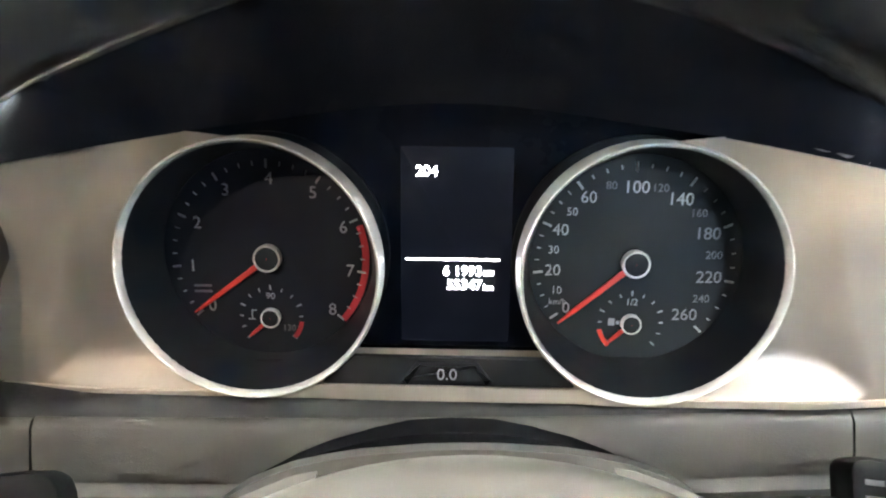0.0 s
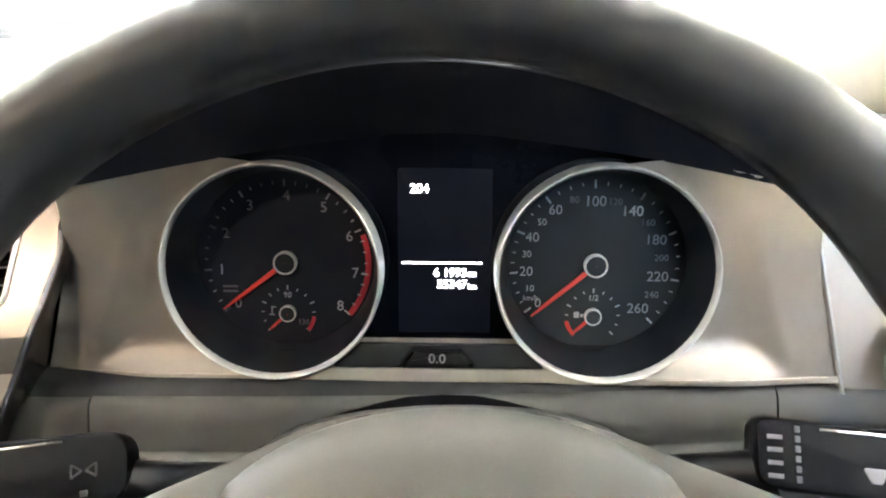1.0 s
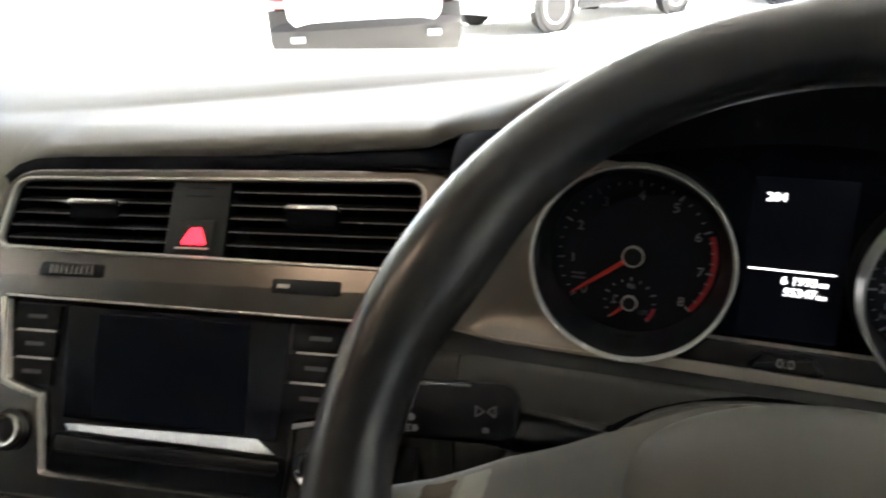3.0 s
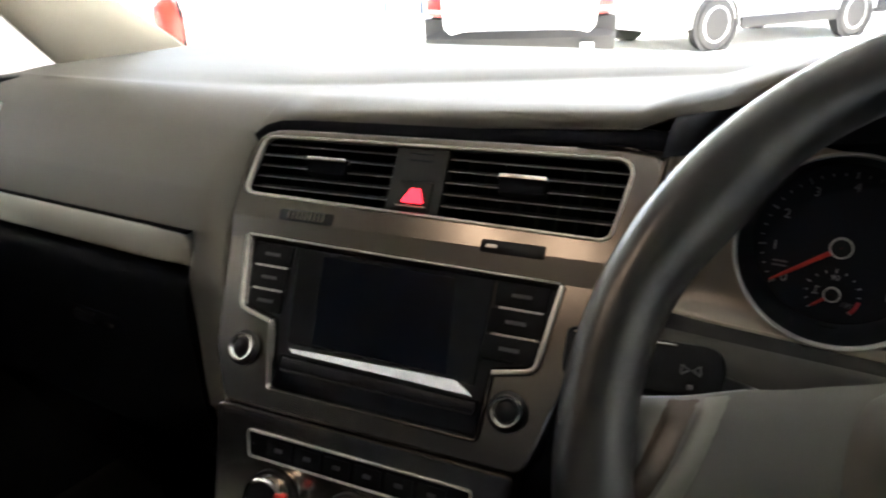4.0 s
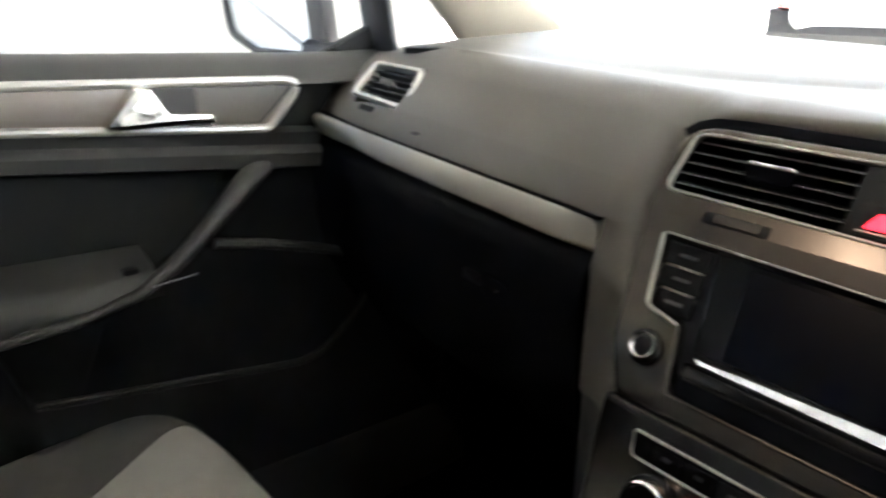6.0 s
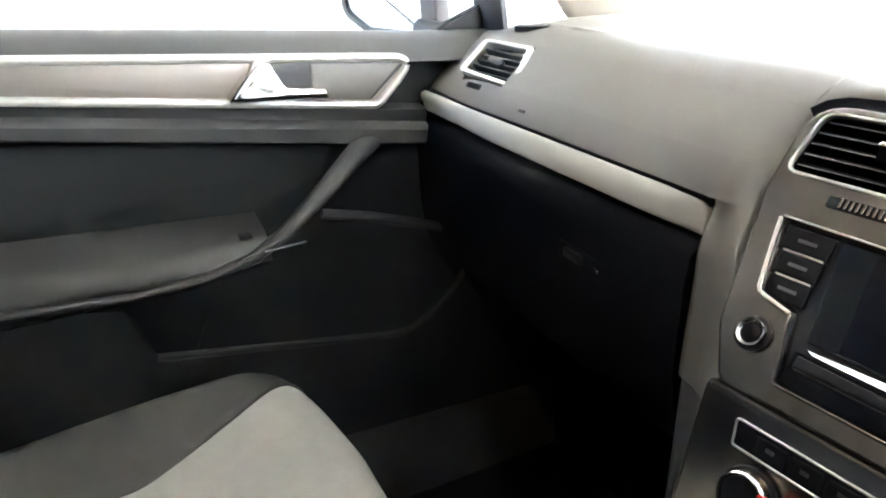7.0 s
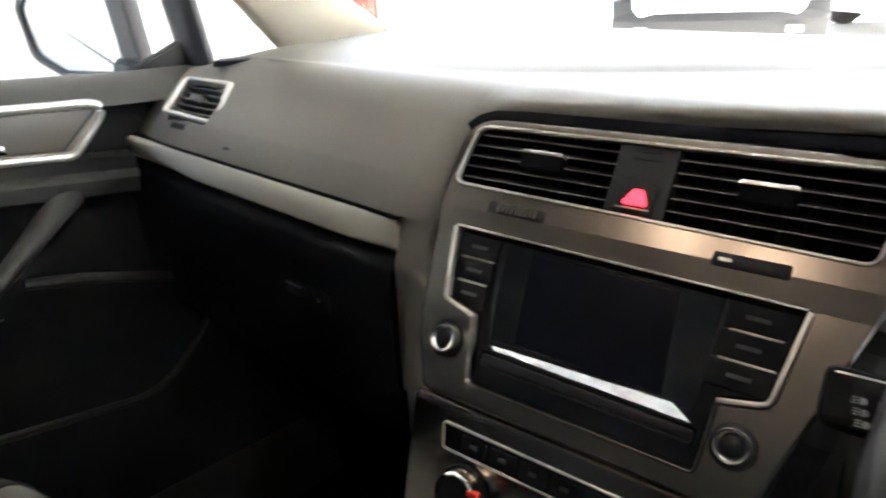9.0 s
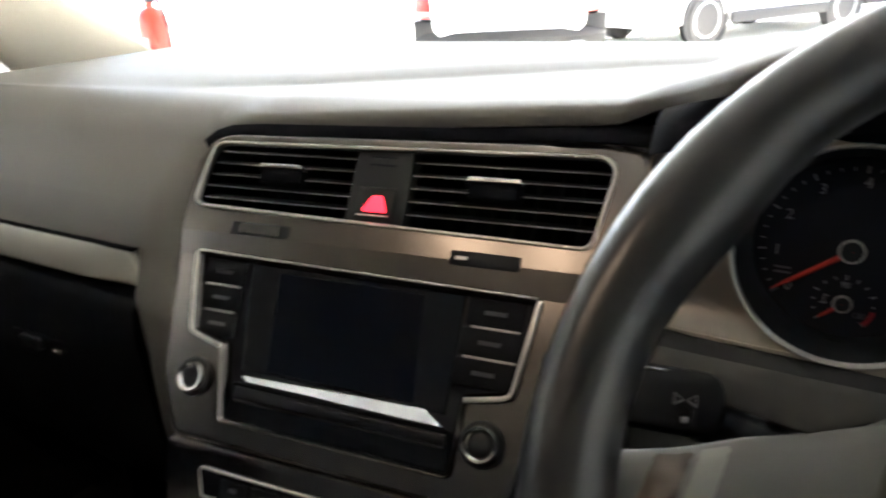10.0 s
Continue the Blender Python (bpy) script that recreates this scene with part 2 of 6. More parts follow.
def slab(bm, o, z0, z1, bev=0.001, back=True):
    """A plate with the outline o from z0 to z1, its front edge bevelled."""
    r = [ringverts(bm, o, z0), ringverts(bm, o, z1 - bev), ringverts(bm, inset(o, bev * 0.3), z1 - bev * 0.3), ringverts(bm, inset(o, bev), z1)]
    for a, b in zip(r, r[1:]):
        bridge(bm, a, b)
    bm.faces.new(r[-1])
    if back:
        bm.faces.new(r[0][::-1])
    return bm


def loopframe(bm, outer, inner, z0, z1, bev=0.0008, zin=None):
    """A frame between two outlines with as many points each."""
    zin = z0 if zin is None else zin
    r = [ringverts(bm, outer, z0), ringverts(bm, outer, z1 - bev), ringverts(bm, inset(outer, bev), z1), ringverts(bm, inset(inner, -bev), z1), ringverts(bm, inner, z1 - bev), ringverts(bm, inner, zin)]
    for a, b in zip(r, r[1:]):
        bridge(bm, a, b)
    return bm


def box(bm, x0, x1, y0, y1, z0, z1, bev=0.001, seg=2):
    g = bmesh.ops.create_cube(bm, size=1.0)["verts"]
    for v in g:
        v.co = Vector((lerp(x0, x1, v.co.x + 0.5), lerp(y0, y1, v.co.y + 0.5), lerp(z0, z1, v.co.z + 0.5)))
    if bev > 0:
        es = {e for v in g for e in v.link_edges}
        bmesh.ops.bevel(bm, geom=list(es), offset=bev, segments=seg, affect="EDGES", profile=0.6)
    return bm


def loft(bm, rows, close_u=False, caps=False):
    vs = [[bm.verts.new(p) for p in r] for r in rows]
    n = len(vs[0])
    for a, b in zip(vs, vs[1:]):
        for i in range(n if close_u else n - 1):
            j = (i + 1) % n
            bm.faces.new((a[i], a[j], b[j], b[i]))
    if caps and close_u:
        bm.faces.new(vs[0][::-1])
        bm.faces.new(vs[-1])
    return bm


def lathe(bm, prof, seg=32, cx=0, cy=0, cap=True):
    """A turned shape about local z; prof: (radius, z) from the back to the front."""
    rs = [[bm.verts.new((cx + r * math.cos(2 * math.pi * k / seg), cy + r * math.sin(2 * math.pi * k / seg), z)) for k in range(seg)] for r, z in prof]
    for a, b in zip(rs, rs[1:]):
        bridge(bm, a, b)
    if cap:
        bm.faces.new(rs[-1])
        bm.faces.new(rs[0][::-1])
    return bm


def tube(bm, pts, r, seg=8, up=(0, 0, 1), closed=False, flat=1.0):
    pts = [Vector(p) for p in pts]
    n, rows = len(pts), []
    for i, p in enumerate(pts):
        a = pts[(i - 1) % n] if closed else pts[max(0, i - 1)]
        b = pts[(i + 1) % n] if closed else pts[min(n - 1, i + 1)]
        t = (b - a).normalized()
        s = t.cross(Vector(up))
        if s.length < 1e-4:
            s = t.cross(Vector((1, 0, 0)))
        s.normalize()
        w = s.cross(t)
        rad = r(i / (n - 1)) if callable(r) else r
        rows.append([p + s * rad * math.cos(2 * math.pi * k / seg) + w * rad * flat * math.sin(2 * math.pi * k / seg) for k in range(seg)])
    if closed:
        rows.append(rows[0])
        loft(bm, rows, close_u=True)
        bmesh.ops.remove_doubles(bm, verts=bm.verts, dist=1e-6)
    else:
        loft(bm, rows, close_u=True, caps=True)
    return bm


def strip(bm, pts, w, z0, z1):
    """A raised band along points in the local xy plane."""
    L, R = [], []
    n = len(pts)
    for i in range(n):
        a, b = Vector(pts[max(0, i - 1)]), Vector(pts[min(n - 1, i + 1)])
        t = (b - a).normalized()
        s = Vector((-t.y, t.x)) * w / 2
        p = Vector(pts[i])
        L.append(p + s)
        R.append(p - s)
    return slab(bm, [(p.x, p.y) for p in R] + [(p.x, p.y) for p in reversed(L)], z0, z1, min(0.0003, (z1 - z0) / 3))


def text_mesh(name, body, size, material, parent, at, label="", align="CENTER", depth=0.0002, bold=0.0):
    cu = bpy.data.curves.new(name, "FONT")
    cu.body, cu.size, cu.align_x, cu.align_y, cu.extrude, cu.offset = body, size, align, "CENTER", depth, bold
    cu.resolution_u = 3
    tmp = bpy.data.objects.new("tmp", cu)
    scene.collection.objects.link(tmp)
    dg = bpy.context.evaluated_depsgraph_get()
    dg.update()
    me = bpy.data.meshes.new_from_object(tmp.evaluated_get(dg))
    bpy.data.objects.remove(tmp)
    bpy.data.curves.remove(cu)
    bm_t = B()
    bm_t.from_mesh(me)
    bmesh.ops.remove_doubles(bm_t, verts=bm_t.verts, dist=1e-6)
    bm_t.to_mesh(me)
    bm_t.free()
    me.name = name
    me.materials.clear()
    me.materials.append(material)
    ob = new(name, me)
    ob.parent = parent
    ob.matrix_local = Matrix.Translation(at)
    if label:
        tagged(ob, label)
    return ob


def plate_holes(bm, outer, holes, z0, z1, bev=0.0012):
    """A plate with openings: a filled front, rounded rims and side walls."""
    edges = []
    for o, sgn in [(outer, 1)] + [(h, -1) for h in holes]:
        f = ringverts(bm, inset(o, bev * sgn), z1)
        m = ringverts(bm, inset(o, bev * sgn * 0.3), z1 - bev * 0.35)
        a = ringverts(bm, o, z1 - bev)
        b = ringverts(bm, o, z0)
        bridge(bm, f, m)
        bridge(bm, m, a)
        bridge(bm, a, b)
        for i in range(len(f)):
            edges.append(bm.edges.get((f[i], f[(i + 1) % len(f)])))
    bmesh.ops.triangle_fill(bm, edges=edges, use_beauty=True)
    return bm


# ---------------------------------------------------------------- car shell: floor, roof, pillars, far sides
bm = B()
box(bm, -0.74, 0.74, -1.75, 0.45, 0.24, 0.28, 0.004)
single("floor", bm, M_CARPET, "carpeted footwell floor of a car, near black for its shade", "floor", kind="structure")
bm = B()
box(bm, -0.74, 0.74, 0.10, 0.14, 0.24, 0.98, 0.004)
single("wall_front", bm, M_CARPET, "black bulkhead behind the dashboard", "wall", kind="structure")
# Unseen dark panel closing the cabin, placed to darken what the fascia reflects.
bm = B()
box(bm, -0.712, 0.712, -1.06, -1.02, 0.28, 1.455, 0.012)
single("wall_back", bm, M_DOORD, "unseen dark closing panel behind the front seats, added to darken reflections", "wall", kind="structure")
bm = B()
loft(bm, [[(x, y, 1.47 - 0.10 * (x / 0.62) ** 4 - (0.05 * ((y + 0.7) / 1.0) ** 4 if y < -0.7 else 0.03 * S(-0.55, -0.28, y))) for x in np.linspace(-0.62, 0.62, 25)] for y in np.linspace(-1.8, -0.28, 20)])
bmesh.ops.solidify(bm, geom=bm.faces[:], thickness=0.03)
single("ceiling", bm, M_LINER, "beige cloth headliner", "ceiling", kind="structure")
# Unseen dark cabin sides; the upper box blocks light from the side windows.
for side in (-1, 1):
    bm = B()
    box(bm, side * 0.745, side * 0.715, -1.76, -0.92, 0.28, 1.03, 0.004)
    box(bm, side * 0.735, side * 0.665, -1.76, -0.76, 1.03, 1.42, 0.01)
    box(bm, side * 0.76, side * 0.72, -0.05, 0.50, 0.24, 1.0, 0.004)
    single("wall_rear_side", bm, M_DOORD, "unseen dark cabin side, added to block light from the side windows", "wall", kind="structure")
# windscreen pillars
for side in (-1, 1):
    bm = B()
    rows = []
    for k in range(15):
        t = k / 14
        c = Vector((lerp(-0.715, -0.60, t), lerp(0.285, -0.27, t), lerp(1.00, 1.425, t)))
        w = lerp(0.088, 0.05, S(0, 0.5, t))
        ax = Vector((0.25, 0.93, 0.25)).normalized()
        nn = Vector((0.8, -0.35, 0.1)).normalized()
        rows.append([c + ax * w * math.cos(a) + nn * 0.022 * math.sin(a) for a in np.linspace(0, 2 * math.pi, 21)[:-1]])
    if side > 0:
        rows = [[Vector((-p.x, p.y, p.z)) for p in r] for r in rows]
    loft(bm, rows, close_u=True, caps=True)
    pil = root("windscreen_pillar", "beige trimmed windscreen pillar with a black outer edge", "pillar", kind="structure")
    part("pillar_trim", bm, M_BEIGE, pil)
    bm = B()
    pts = [Vector((side * lerp(0.722, 0.59, t), lerp(0.375, -0.23, t), lerp(1.005, 1.435, t))) for t in np.linspace(0, 1, 12)]
    tube(bm, pts, 0.009, 8)
    part("windscreen_seal", bm, M_RUBBER, pil, "black rubber windscreen seal")
    bm = B()
    pts = [Vector((side * lerp(0.735, 0.70, t), lerp(0.018, -0.05, t), lerp(0.98, 1.36, t))) for t in np.linspace(0, 1, 6)]
    tube(bm, pts, 0.034, 12, flat=0.6, up=(0, 1, 0))
    part("quarter_window_post", bm, M_RUBBER, pil, "black upright post of the quarter window")
# glass
bm = B()
loft(bm, [[(lerp(-0.735, 0.735, i / 12) * lerp(1, 0.86, k / 6), lerp(0.46, -0.26, k / 6) - 0.05 * (abs(i / 6 - 1)) ** 2, lerp(1.0, 1.45, k / 6)) for i in range(13)] for k in range(7)])
ob = single("windscreen", bm, M_GLASS, "clear curved windscreen glass", "window", kind="structure")
ob.visible_shadow = False

# ---------------------------------------------------------------- dashboard
dash = root("dashboard", "dark grey moulded dashboard with a soft hooded top", "dashboard")


def hood(x):
    k = min(1.0, max(0.0, (x - 0.158) / 0.17), max(0.0, (0.592 - x) / 0.17))
    return 1 - (1 - k) ** 1.2


def profile(x, passenger):
    drop = 0.022 * S(-0.56, -0.72, x) + 0.022 * S(0.60, 0.72, x)
    run = 0.045 * math.log(1 + math.exp((x + 0.2) / 0.045))
    yc = 0.004 + 0.012 * S(-0.50, -0.25, x) + 0.526 * min(run, 0.38 + 0.03 * math.tanh(max(0.0, run - 0.38) / 0.03))
    dip = S(-0.34, -0.05, x)
    h = 0.066 * hood(x)
    if passenger:
        yl, zl = -0.030, 1.043
    else:
        k = (x + 0.127) / 0.28
        yl, zl = lerp(-0.049, -0.010, min(1, max(0, k))), lerp(1.0365, 1.048, min(1, max(0, k)))
        yl = lerp(yl, -0.060 - 0.020 * hood(x), S(0.17, 0.24, x))
        if x > 0.5:
            yl, zl = lerp(-0.060 - 0.020 * hood(x), -0.04, S(0.52, 0.60, x)), 1.045
    z0 = 1.0495
    pts = [(0.47, 1.036), (0.42, 1.0445), (0.37, 1.0490), (0.31, 1.0520), (yc + 0.045, z0 + 0.0036 + 0.0014 * dip), (yc + 0.030, z0 + 0.0024 + 0.0018 * dip), (yc + 0.008, z0 + 0.0008 + 0.0006 * dip), (yc + 0.001, z0 + 0.0002 - 0.0002 * dip), (yc - 0.012, z0 + 0.0003 * dip)]
    for k in (0.25, 0.5, 0.75, 0.9):
        pts.append((lerp(yc - 0.012, yl + 0.022, k), lerp(z0 + 0.0003, max(zl + 0.008, z0 + 0.002) if not passenger else z0, k) + h * S(0.0, 0.7, k)))
    if passenger:
        pts += [(yl + 0.010, 1.0475), (yl - 0.004, 1.0425), (-0.050, 1.034), (-0.0570, 1.0290), (-0.0590, 1.0275), (-0.086, 1.006), (-0.1035, 0.9895), (-0.1050, 0.9875), (-0.116, 0.972), (-0.121, 0.9585)]
    else:
        e = zl + h
        pts += [(yl + 0.0065, e + 0.0078), (yl + 0.0018, e + 0.0056), (yl, e + 0.0018), (yl + 0.001, e - 0.004), (yl + 0.008, e - 0.0065), (yl + 0.02, e - 0.008), (yl + 0.035, e - 0.010), (yl + 0.04, e - 0.011), (yl + 0.045, e - 0.012), (yl + 0.05, e - 0.014)]
    out = []
    for i, (y, z) in enumerate(pts):
        cave = passenger and 17 <= i <= 19
        if cave and -0.6145 < x < -0.5155:
            y, z = y + 0.032, z - 0.012
        out.append((x, y, z - drop))
    return out


FAM = plane_m((0.013, -0.093, 0.955), 36, 6.2)
CHX = -0.1665
BLEND = (0.0, 0.16, 0.32, 0.48, 0.62, 0.75, 0.86, 0.94, 1.0)


def fascia_edge(z):
    """The edge beside the centre fascia at the height z; it turns in over the vents."""
    v = (z - 0.955) / math.cos(radians(36))
    u = -0.153 if v > 0.0 else lerp(-0.153, -0.1125, S(0.0, -0.1245, v) ** 1.3)
    if v > 0.060:
        u += 0.042 * (1 - math.sqrt(max(0.0, 1 - ((min(v, 0.1) - 0.060) / 0.042) ** 2)))
    return FAM @ Vector((u, max(v, -0.126), -0.004))


XE = -0.1427
XC = -0.098
EDGES = [fascia_edge(z) for z in np.linspace(1.0035, 1.0345, 60)]


def skin(x, z):
    """The passenger face at the height z, rolling in towards the fascia's edge."""
    p = profile(CHX, True)
    y = p[-1][1]
    for (_, ya, za), (_, yb, zb) in zip(p[13:], p[14:]):
        if zb <= z <= za:
            y = lerp(yb, ya, (z - zb) / (za - zb))
    e = fascia_edge(z)
    k = min(1.0, max(0.0, (x - CHX) / (e.x - CHX)))
    return (x, lerp(y, e.y, k ** 3.0), z)


def corner(x):
    """Section where the face ends in a lip that curves up and round over the vents."""
    f, p = profile(x, False), profile(x, True)
    e = min(EDGES, key=lambda q: abs(q.x - x)) if x < EDGES[-1].x else EDGES[-1]
    w = S(-0.132, XC, x)
    row = [Vector(a).lerp(Vector(b), S(XE, XC, x)) for a, b in zip(p[:15], f[:15])]
    low = [Vector(skin(x, lerp(1.0425, e.z, k))) for k in (0.4, 0.7, 0.9, 1.0)]
    low += [Vector((x, low[-1].y + d, e.z - h)) for d, h in ((0.005, 0.0008), (0.013, 0.0015), (0.026, 0.002), (0.040, 0.003))]
    return row + [a.lerp(Vector(b), w) for a, b in zip(low, f[15:])]


bm = B()
xs = sorted([-0.72 + 0.02 * k for k in range(27)] + [-0.6155, -0.6135, -0.5165, -0.5145, -0.192, -0.180, -0.173])
rows = [profile(x, True) for x in xs]
for s_ in BLEND:
    row = []
    for i, (x, y, z) in enumerate(profile(CHX, True)):
        if i < 15:
            row.append(profile(lerp(CHX, XE, s_), True)[i])
        elif z > 1.0035:
            row.append(skin(lerp(CHX, XE, s_), z))
        else:
            e = fascia_edge(z)
            row.append((lerp(CHX, e.x, s_), lerp(y, e.y, s_ ** 3.0), z))
    rows.append(row)
turn = [corner(x) for x in np.linspace(XE, XC, 26)]
rows += turn
rows += [profile(XC + 0.0123 * k, False) for k in range(1, 67)]
loft(bm, rows)
part("upper_pad", bm, M_PAD, dash, "dark grey grained soft-touch dashboard top", sharp=60)

# Black sheet laid under the lip for its shade; the drop closes a gap.
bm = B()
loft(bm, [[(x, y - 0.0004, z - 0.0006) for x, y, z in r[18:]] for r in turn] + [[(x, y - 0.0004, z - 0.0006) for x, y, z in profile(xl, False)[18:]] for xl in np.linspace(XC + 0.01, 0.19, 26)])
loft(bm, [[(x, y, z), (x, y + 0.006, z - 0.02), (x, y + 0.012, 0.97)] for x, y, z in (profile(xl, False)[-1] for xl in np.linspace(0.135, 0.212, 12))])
part("lip_shade", bm, M_SLOT, dash, "black sheet under the dashboard lip, standing for its shade", sharp=60)
# side cheek of the centre console beside the passenger footwell
CPM = plane_m((0.02, -0.172, 0.835), 20, 6.2)
rows = []
for z in [0.9590] + list(np.linspace(0.955, 0.799, 26)) + list(np.linspace(0.796, 0.300, 24)):
    yp = lerp(-0.1208, -0.134, S(0.9585, 0.915, z)) - 0.004 * S(0.93, 0.80, z)
    e = fascia_edge(z)
    if z < 0.858:
        vc = (z - 0.835) / math.cos(radians(20))
        e = e.lerp(CPM @ Vector((lerp(-0.1165, -0.1090, S(0.0, -0.135, vc)), vc, -0.003)), S(0.858, 0.844, z))
    row = [(CHX, 0.05, z), (CHX, yp + 0.012, z), (CHX + 0.0004, yp + 0.004, z)]
    row += [(lerp(CHX, e.x, max(k, 0.05)), lerp(yp + (0.0012 if k == 0 else 0), e.y, k ** 3.0), z) for k in BLEND]
    rows.append(row + [(e.x + 0.004, e.y + 0.03, z)])
bm = B()
loft(bm, rows[:27])
part("console_cheek", bm, M_PAD, dash, "grey moulded side of the centre console", sharp=55)
bm = B()
loft(bm, [[(x + 0.0025, y + 0.002, z) for x, y, z in r] for r in rows[27:]])
part("console_lower_cheek", bm, M_PANEL, dash, "darker lower side of the centre console", sharp=55)
bm = B()
side2 = rpoly([(-0.110, 0.84), (-0.120, 0.30), (0.05, 0.30), (0.05, 0.93), (-0.04, 0.93)], 0.004, 3)
slab(bm, side2, -0.32, -0.0, 0.004)
part("console_core", bm, M_BLACK, dash, m=Matrix(((0, 0, -1, -0.150), (1, 0, 0, 0), (0, 1, 0, 0), (0, 0, 0, 1))))

# hood liner above the dials
CLM = plane_m((0.3747, -0.0466, 0.9912), 11.6, -2.66)


def archv(u):
    return 0.072 - 0.011 * (u / 0.0776) ** 2 / (1 + (u / 0.12) ** 2) - 0.008 * (max(0.0, abs(u) - 0.10) / 0.085) ** 1.6


RS, RR = 0.0861, 0.0572


def curl(u, v):
    """How far the surround comes forward where it rolls up under the hood."""
    d = min(math.hypot(u - RS, v), math.hypot(u + RS, v)) - RR
    return 0.022 * min(1.0, max(0.0, (v + 0.012) / (archv(u) + 0.012))) ** 2.2 * S(0.0, 0.030, d) * S(0.09, 0.13, abs(u))


bm = B()
rows = []
for u in np.linspace(-0.188, 0.225, 57):
    a = CLM @ Vector((u, archv(u) - 0.001, curl(u, archv(u)) - 0.014 * (1 - S(0.09, 0.12, abs(u)))))
    x = a.x
    lip = Vector(profile(x, False)[16]) + Vector((0, 0.0015, 0))
    rows.append([a.lerp(lip, k) + Vector((0, 0, 0.006 * math.sin(math.pi * k))) for k in np.linspace(0, 1, 10)])
loft(bm, rows)
bmesh.ops.solidify(bm, geom=bm.faces[:], thickness=-0.004)
part("hood_liner", bm, M_HOOD, dash, "matt black underside of the instrument hood", sharp=60)

# lower driver panel below the dials
bm = B()
prof = [(-0.020, 0.924), (-0.052, 0.926), (-0.0625, 0.9300), (-0.0660, 0.9302), (-0.0695, 0.9275), (-0.0745, 0.917), (-0.0785, 0.9065), (-0.0770, 0.9052), (-0.0775, 0.904), (-0.083, 0.902), (-0.088, 0.885), (-0.092, 0.82), (-0.085, 0.72), (-0.02, 0.70)]
loft(bm, [[(x, y + 0.004 * ((x - 0.375) / 0.2) ** 2, z) for y, z in prof] for x in np.linspace(0.1936, 0.5534, 30)])
part("driver_lower_panel", bm, M_PANEL, dash, "dark grey panel below the instrument cluster", sharp=50)
for x0, x1 in ((0.151, 0.1925), (0.5545, 0.72)):
    bm = B()
    rows = []
    for x in np.linspace(x0, x1, 14):
        f = max(0.0, (0.1925 - x) / 0.0415)
        rows.append([(x - 0.65 * f * min(0.03, max(0.0, 0.932 - z)), y + 0.003 + 0.010 * S(0.80, 1, f), z - 0.0005 - 0.006 * S(0.72, 1, f) ** 2) for y, z in prof])
    if x0 < 0.2:
        rows.insert(0, [(x, y + 0.02, z - 0.004) for x, y, z in rows[0]])
    loft(bm, rows)
    part("lower_end_panel", bm, M_PANEL, dash, "dark grey end piece of the lower panel", sharp=50)
# Same plastic as the panel; the darker colour stands for the hood's shade.
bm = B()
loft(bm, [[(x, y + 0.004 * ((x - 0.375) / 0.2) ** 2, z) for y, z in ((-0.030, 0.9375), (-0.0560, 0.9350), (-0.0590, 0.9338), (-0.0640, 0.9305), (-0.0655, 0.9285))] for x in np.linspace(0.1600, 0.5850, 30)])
part("shadow_shelf", bm, M_LOWER, dash, "narrow shelf under the instrument surround, darkened for the shade there", sharp=50)
# Black filler added behind the joint, where the outside showed through.
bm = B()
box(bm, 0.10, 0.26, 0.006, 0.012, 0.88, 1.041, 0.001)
part("gap_filler", bm, M_SLOT, dash, "black sheet added to close a gap behind the trim joint")
# column shroud opening
bm = B()
lathe(bm, [(0.115, 0), (0.113, 0.012), (0.10, 0.014)], 40)
for v in bm.verts:
    v.co.y *= 0.62
part("column_gap", bm, M_SLOT, dash, "black gap round the steering column", m=plane_m((0.376, -0.083, 0.862), 14))

OUT = rpoly([(-0.152, 0.02), (-0.134, -0.085), (-0.113, -0.1245), (0.120, -0.1245), (0.132, -0.085), (0.158, 0.0), (0.1770, 0.058), (0.1775, 0.0968), (-0.1495, 0.0930)], [0.03, 0.03, 0.012, 0.012, 0.03, 0.03, 0.03, 0.022, 0.032], 6)


def out_u(v):
    """The right edge of the fascia plate at the height v in its plane."""
    best = 0.120
    for (ua, va), (ub, vb) in zip(OUT, OUT[1:] + OUT[:1]):
        if min(va, vb) <= v <= max(va, vb) and abs(vb - va) > 1e-6:
            best = max(best, lerp(ua, ub, (v - va) / (vb - va)))
    return best


def plate_n(v):
    return 0.0025 - 0.11 * min(0.0175, max(0.0, 0.0175 - v))


# ---------------------------------------------------------------- instrument cluster
clu = root("instrument_cluster", "instrument cluster with two silver-ringed dials and a black display", "instrument cluster", CLM)


def pocket(u, v):
    """Depth, 0 to 1, of the hollow round each dial; its edge leans in and arches over the ring."""
    side = (abs(u) + 0.40 * v - 0.1690) / 1.077
    up, down = v - 0.0645, -0.0550 - v
    outer = math.hypot(side + 0.045, up + 0.045) - 0.045 if side > -0.045 and up > -0.045 else max(side, up)
    lower = math.hypot(side + 0.012, down + 0.012) - 0.012 if side > -0.012 and down > -0.012 else max(side, down)
    a, b = min(1.0, max(0.0, -outer / 0.027)), min(1.0, max(0.0, -lower / 0.022))
    return (1 - (1 - a) ** 2.2) * (1 - (1 - b) ** 2.2)


bm = B()
NU, NV, DV = 260, 86, 0.00165
grid = {}
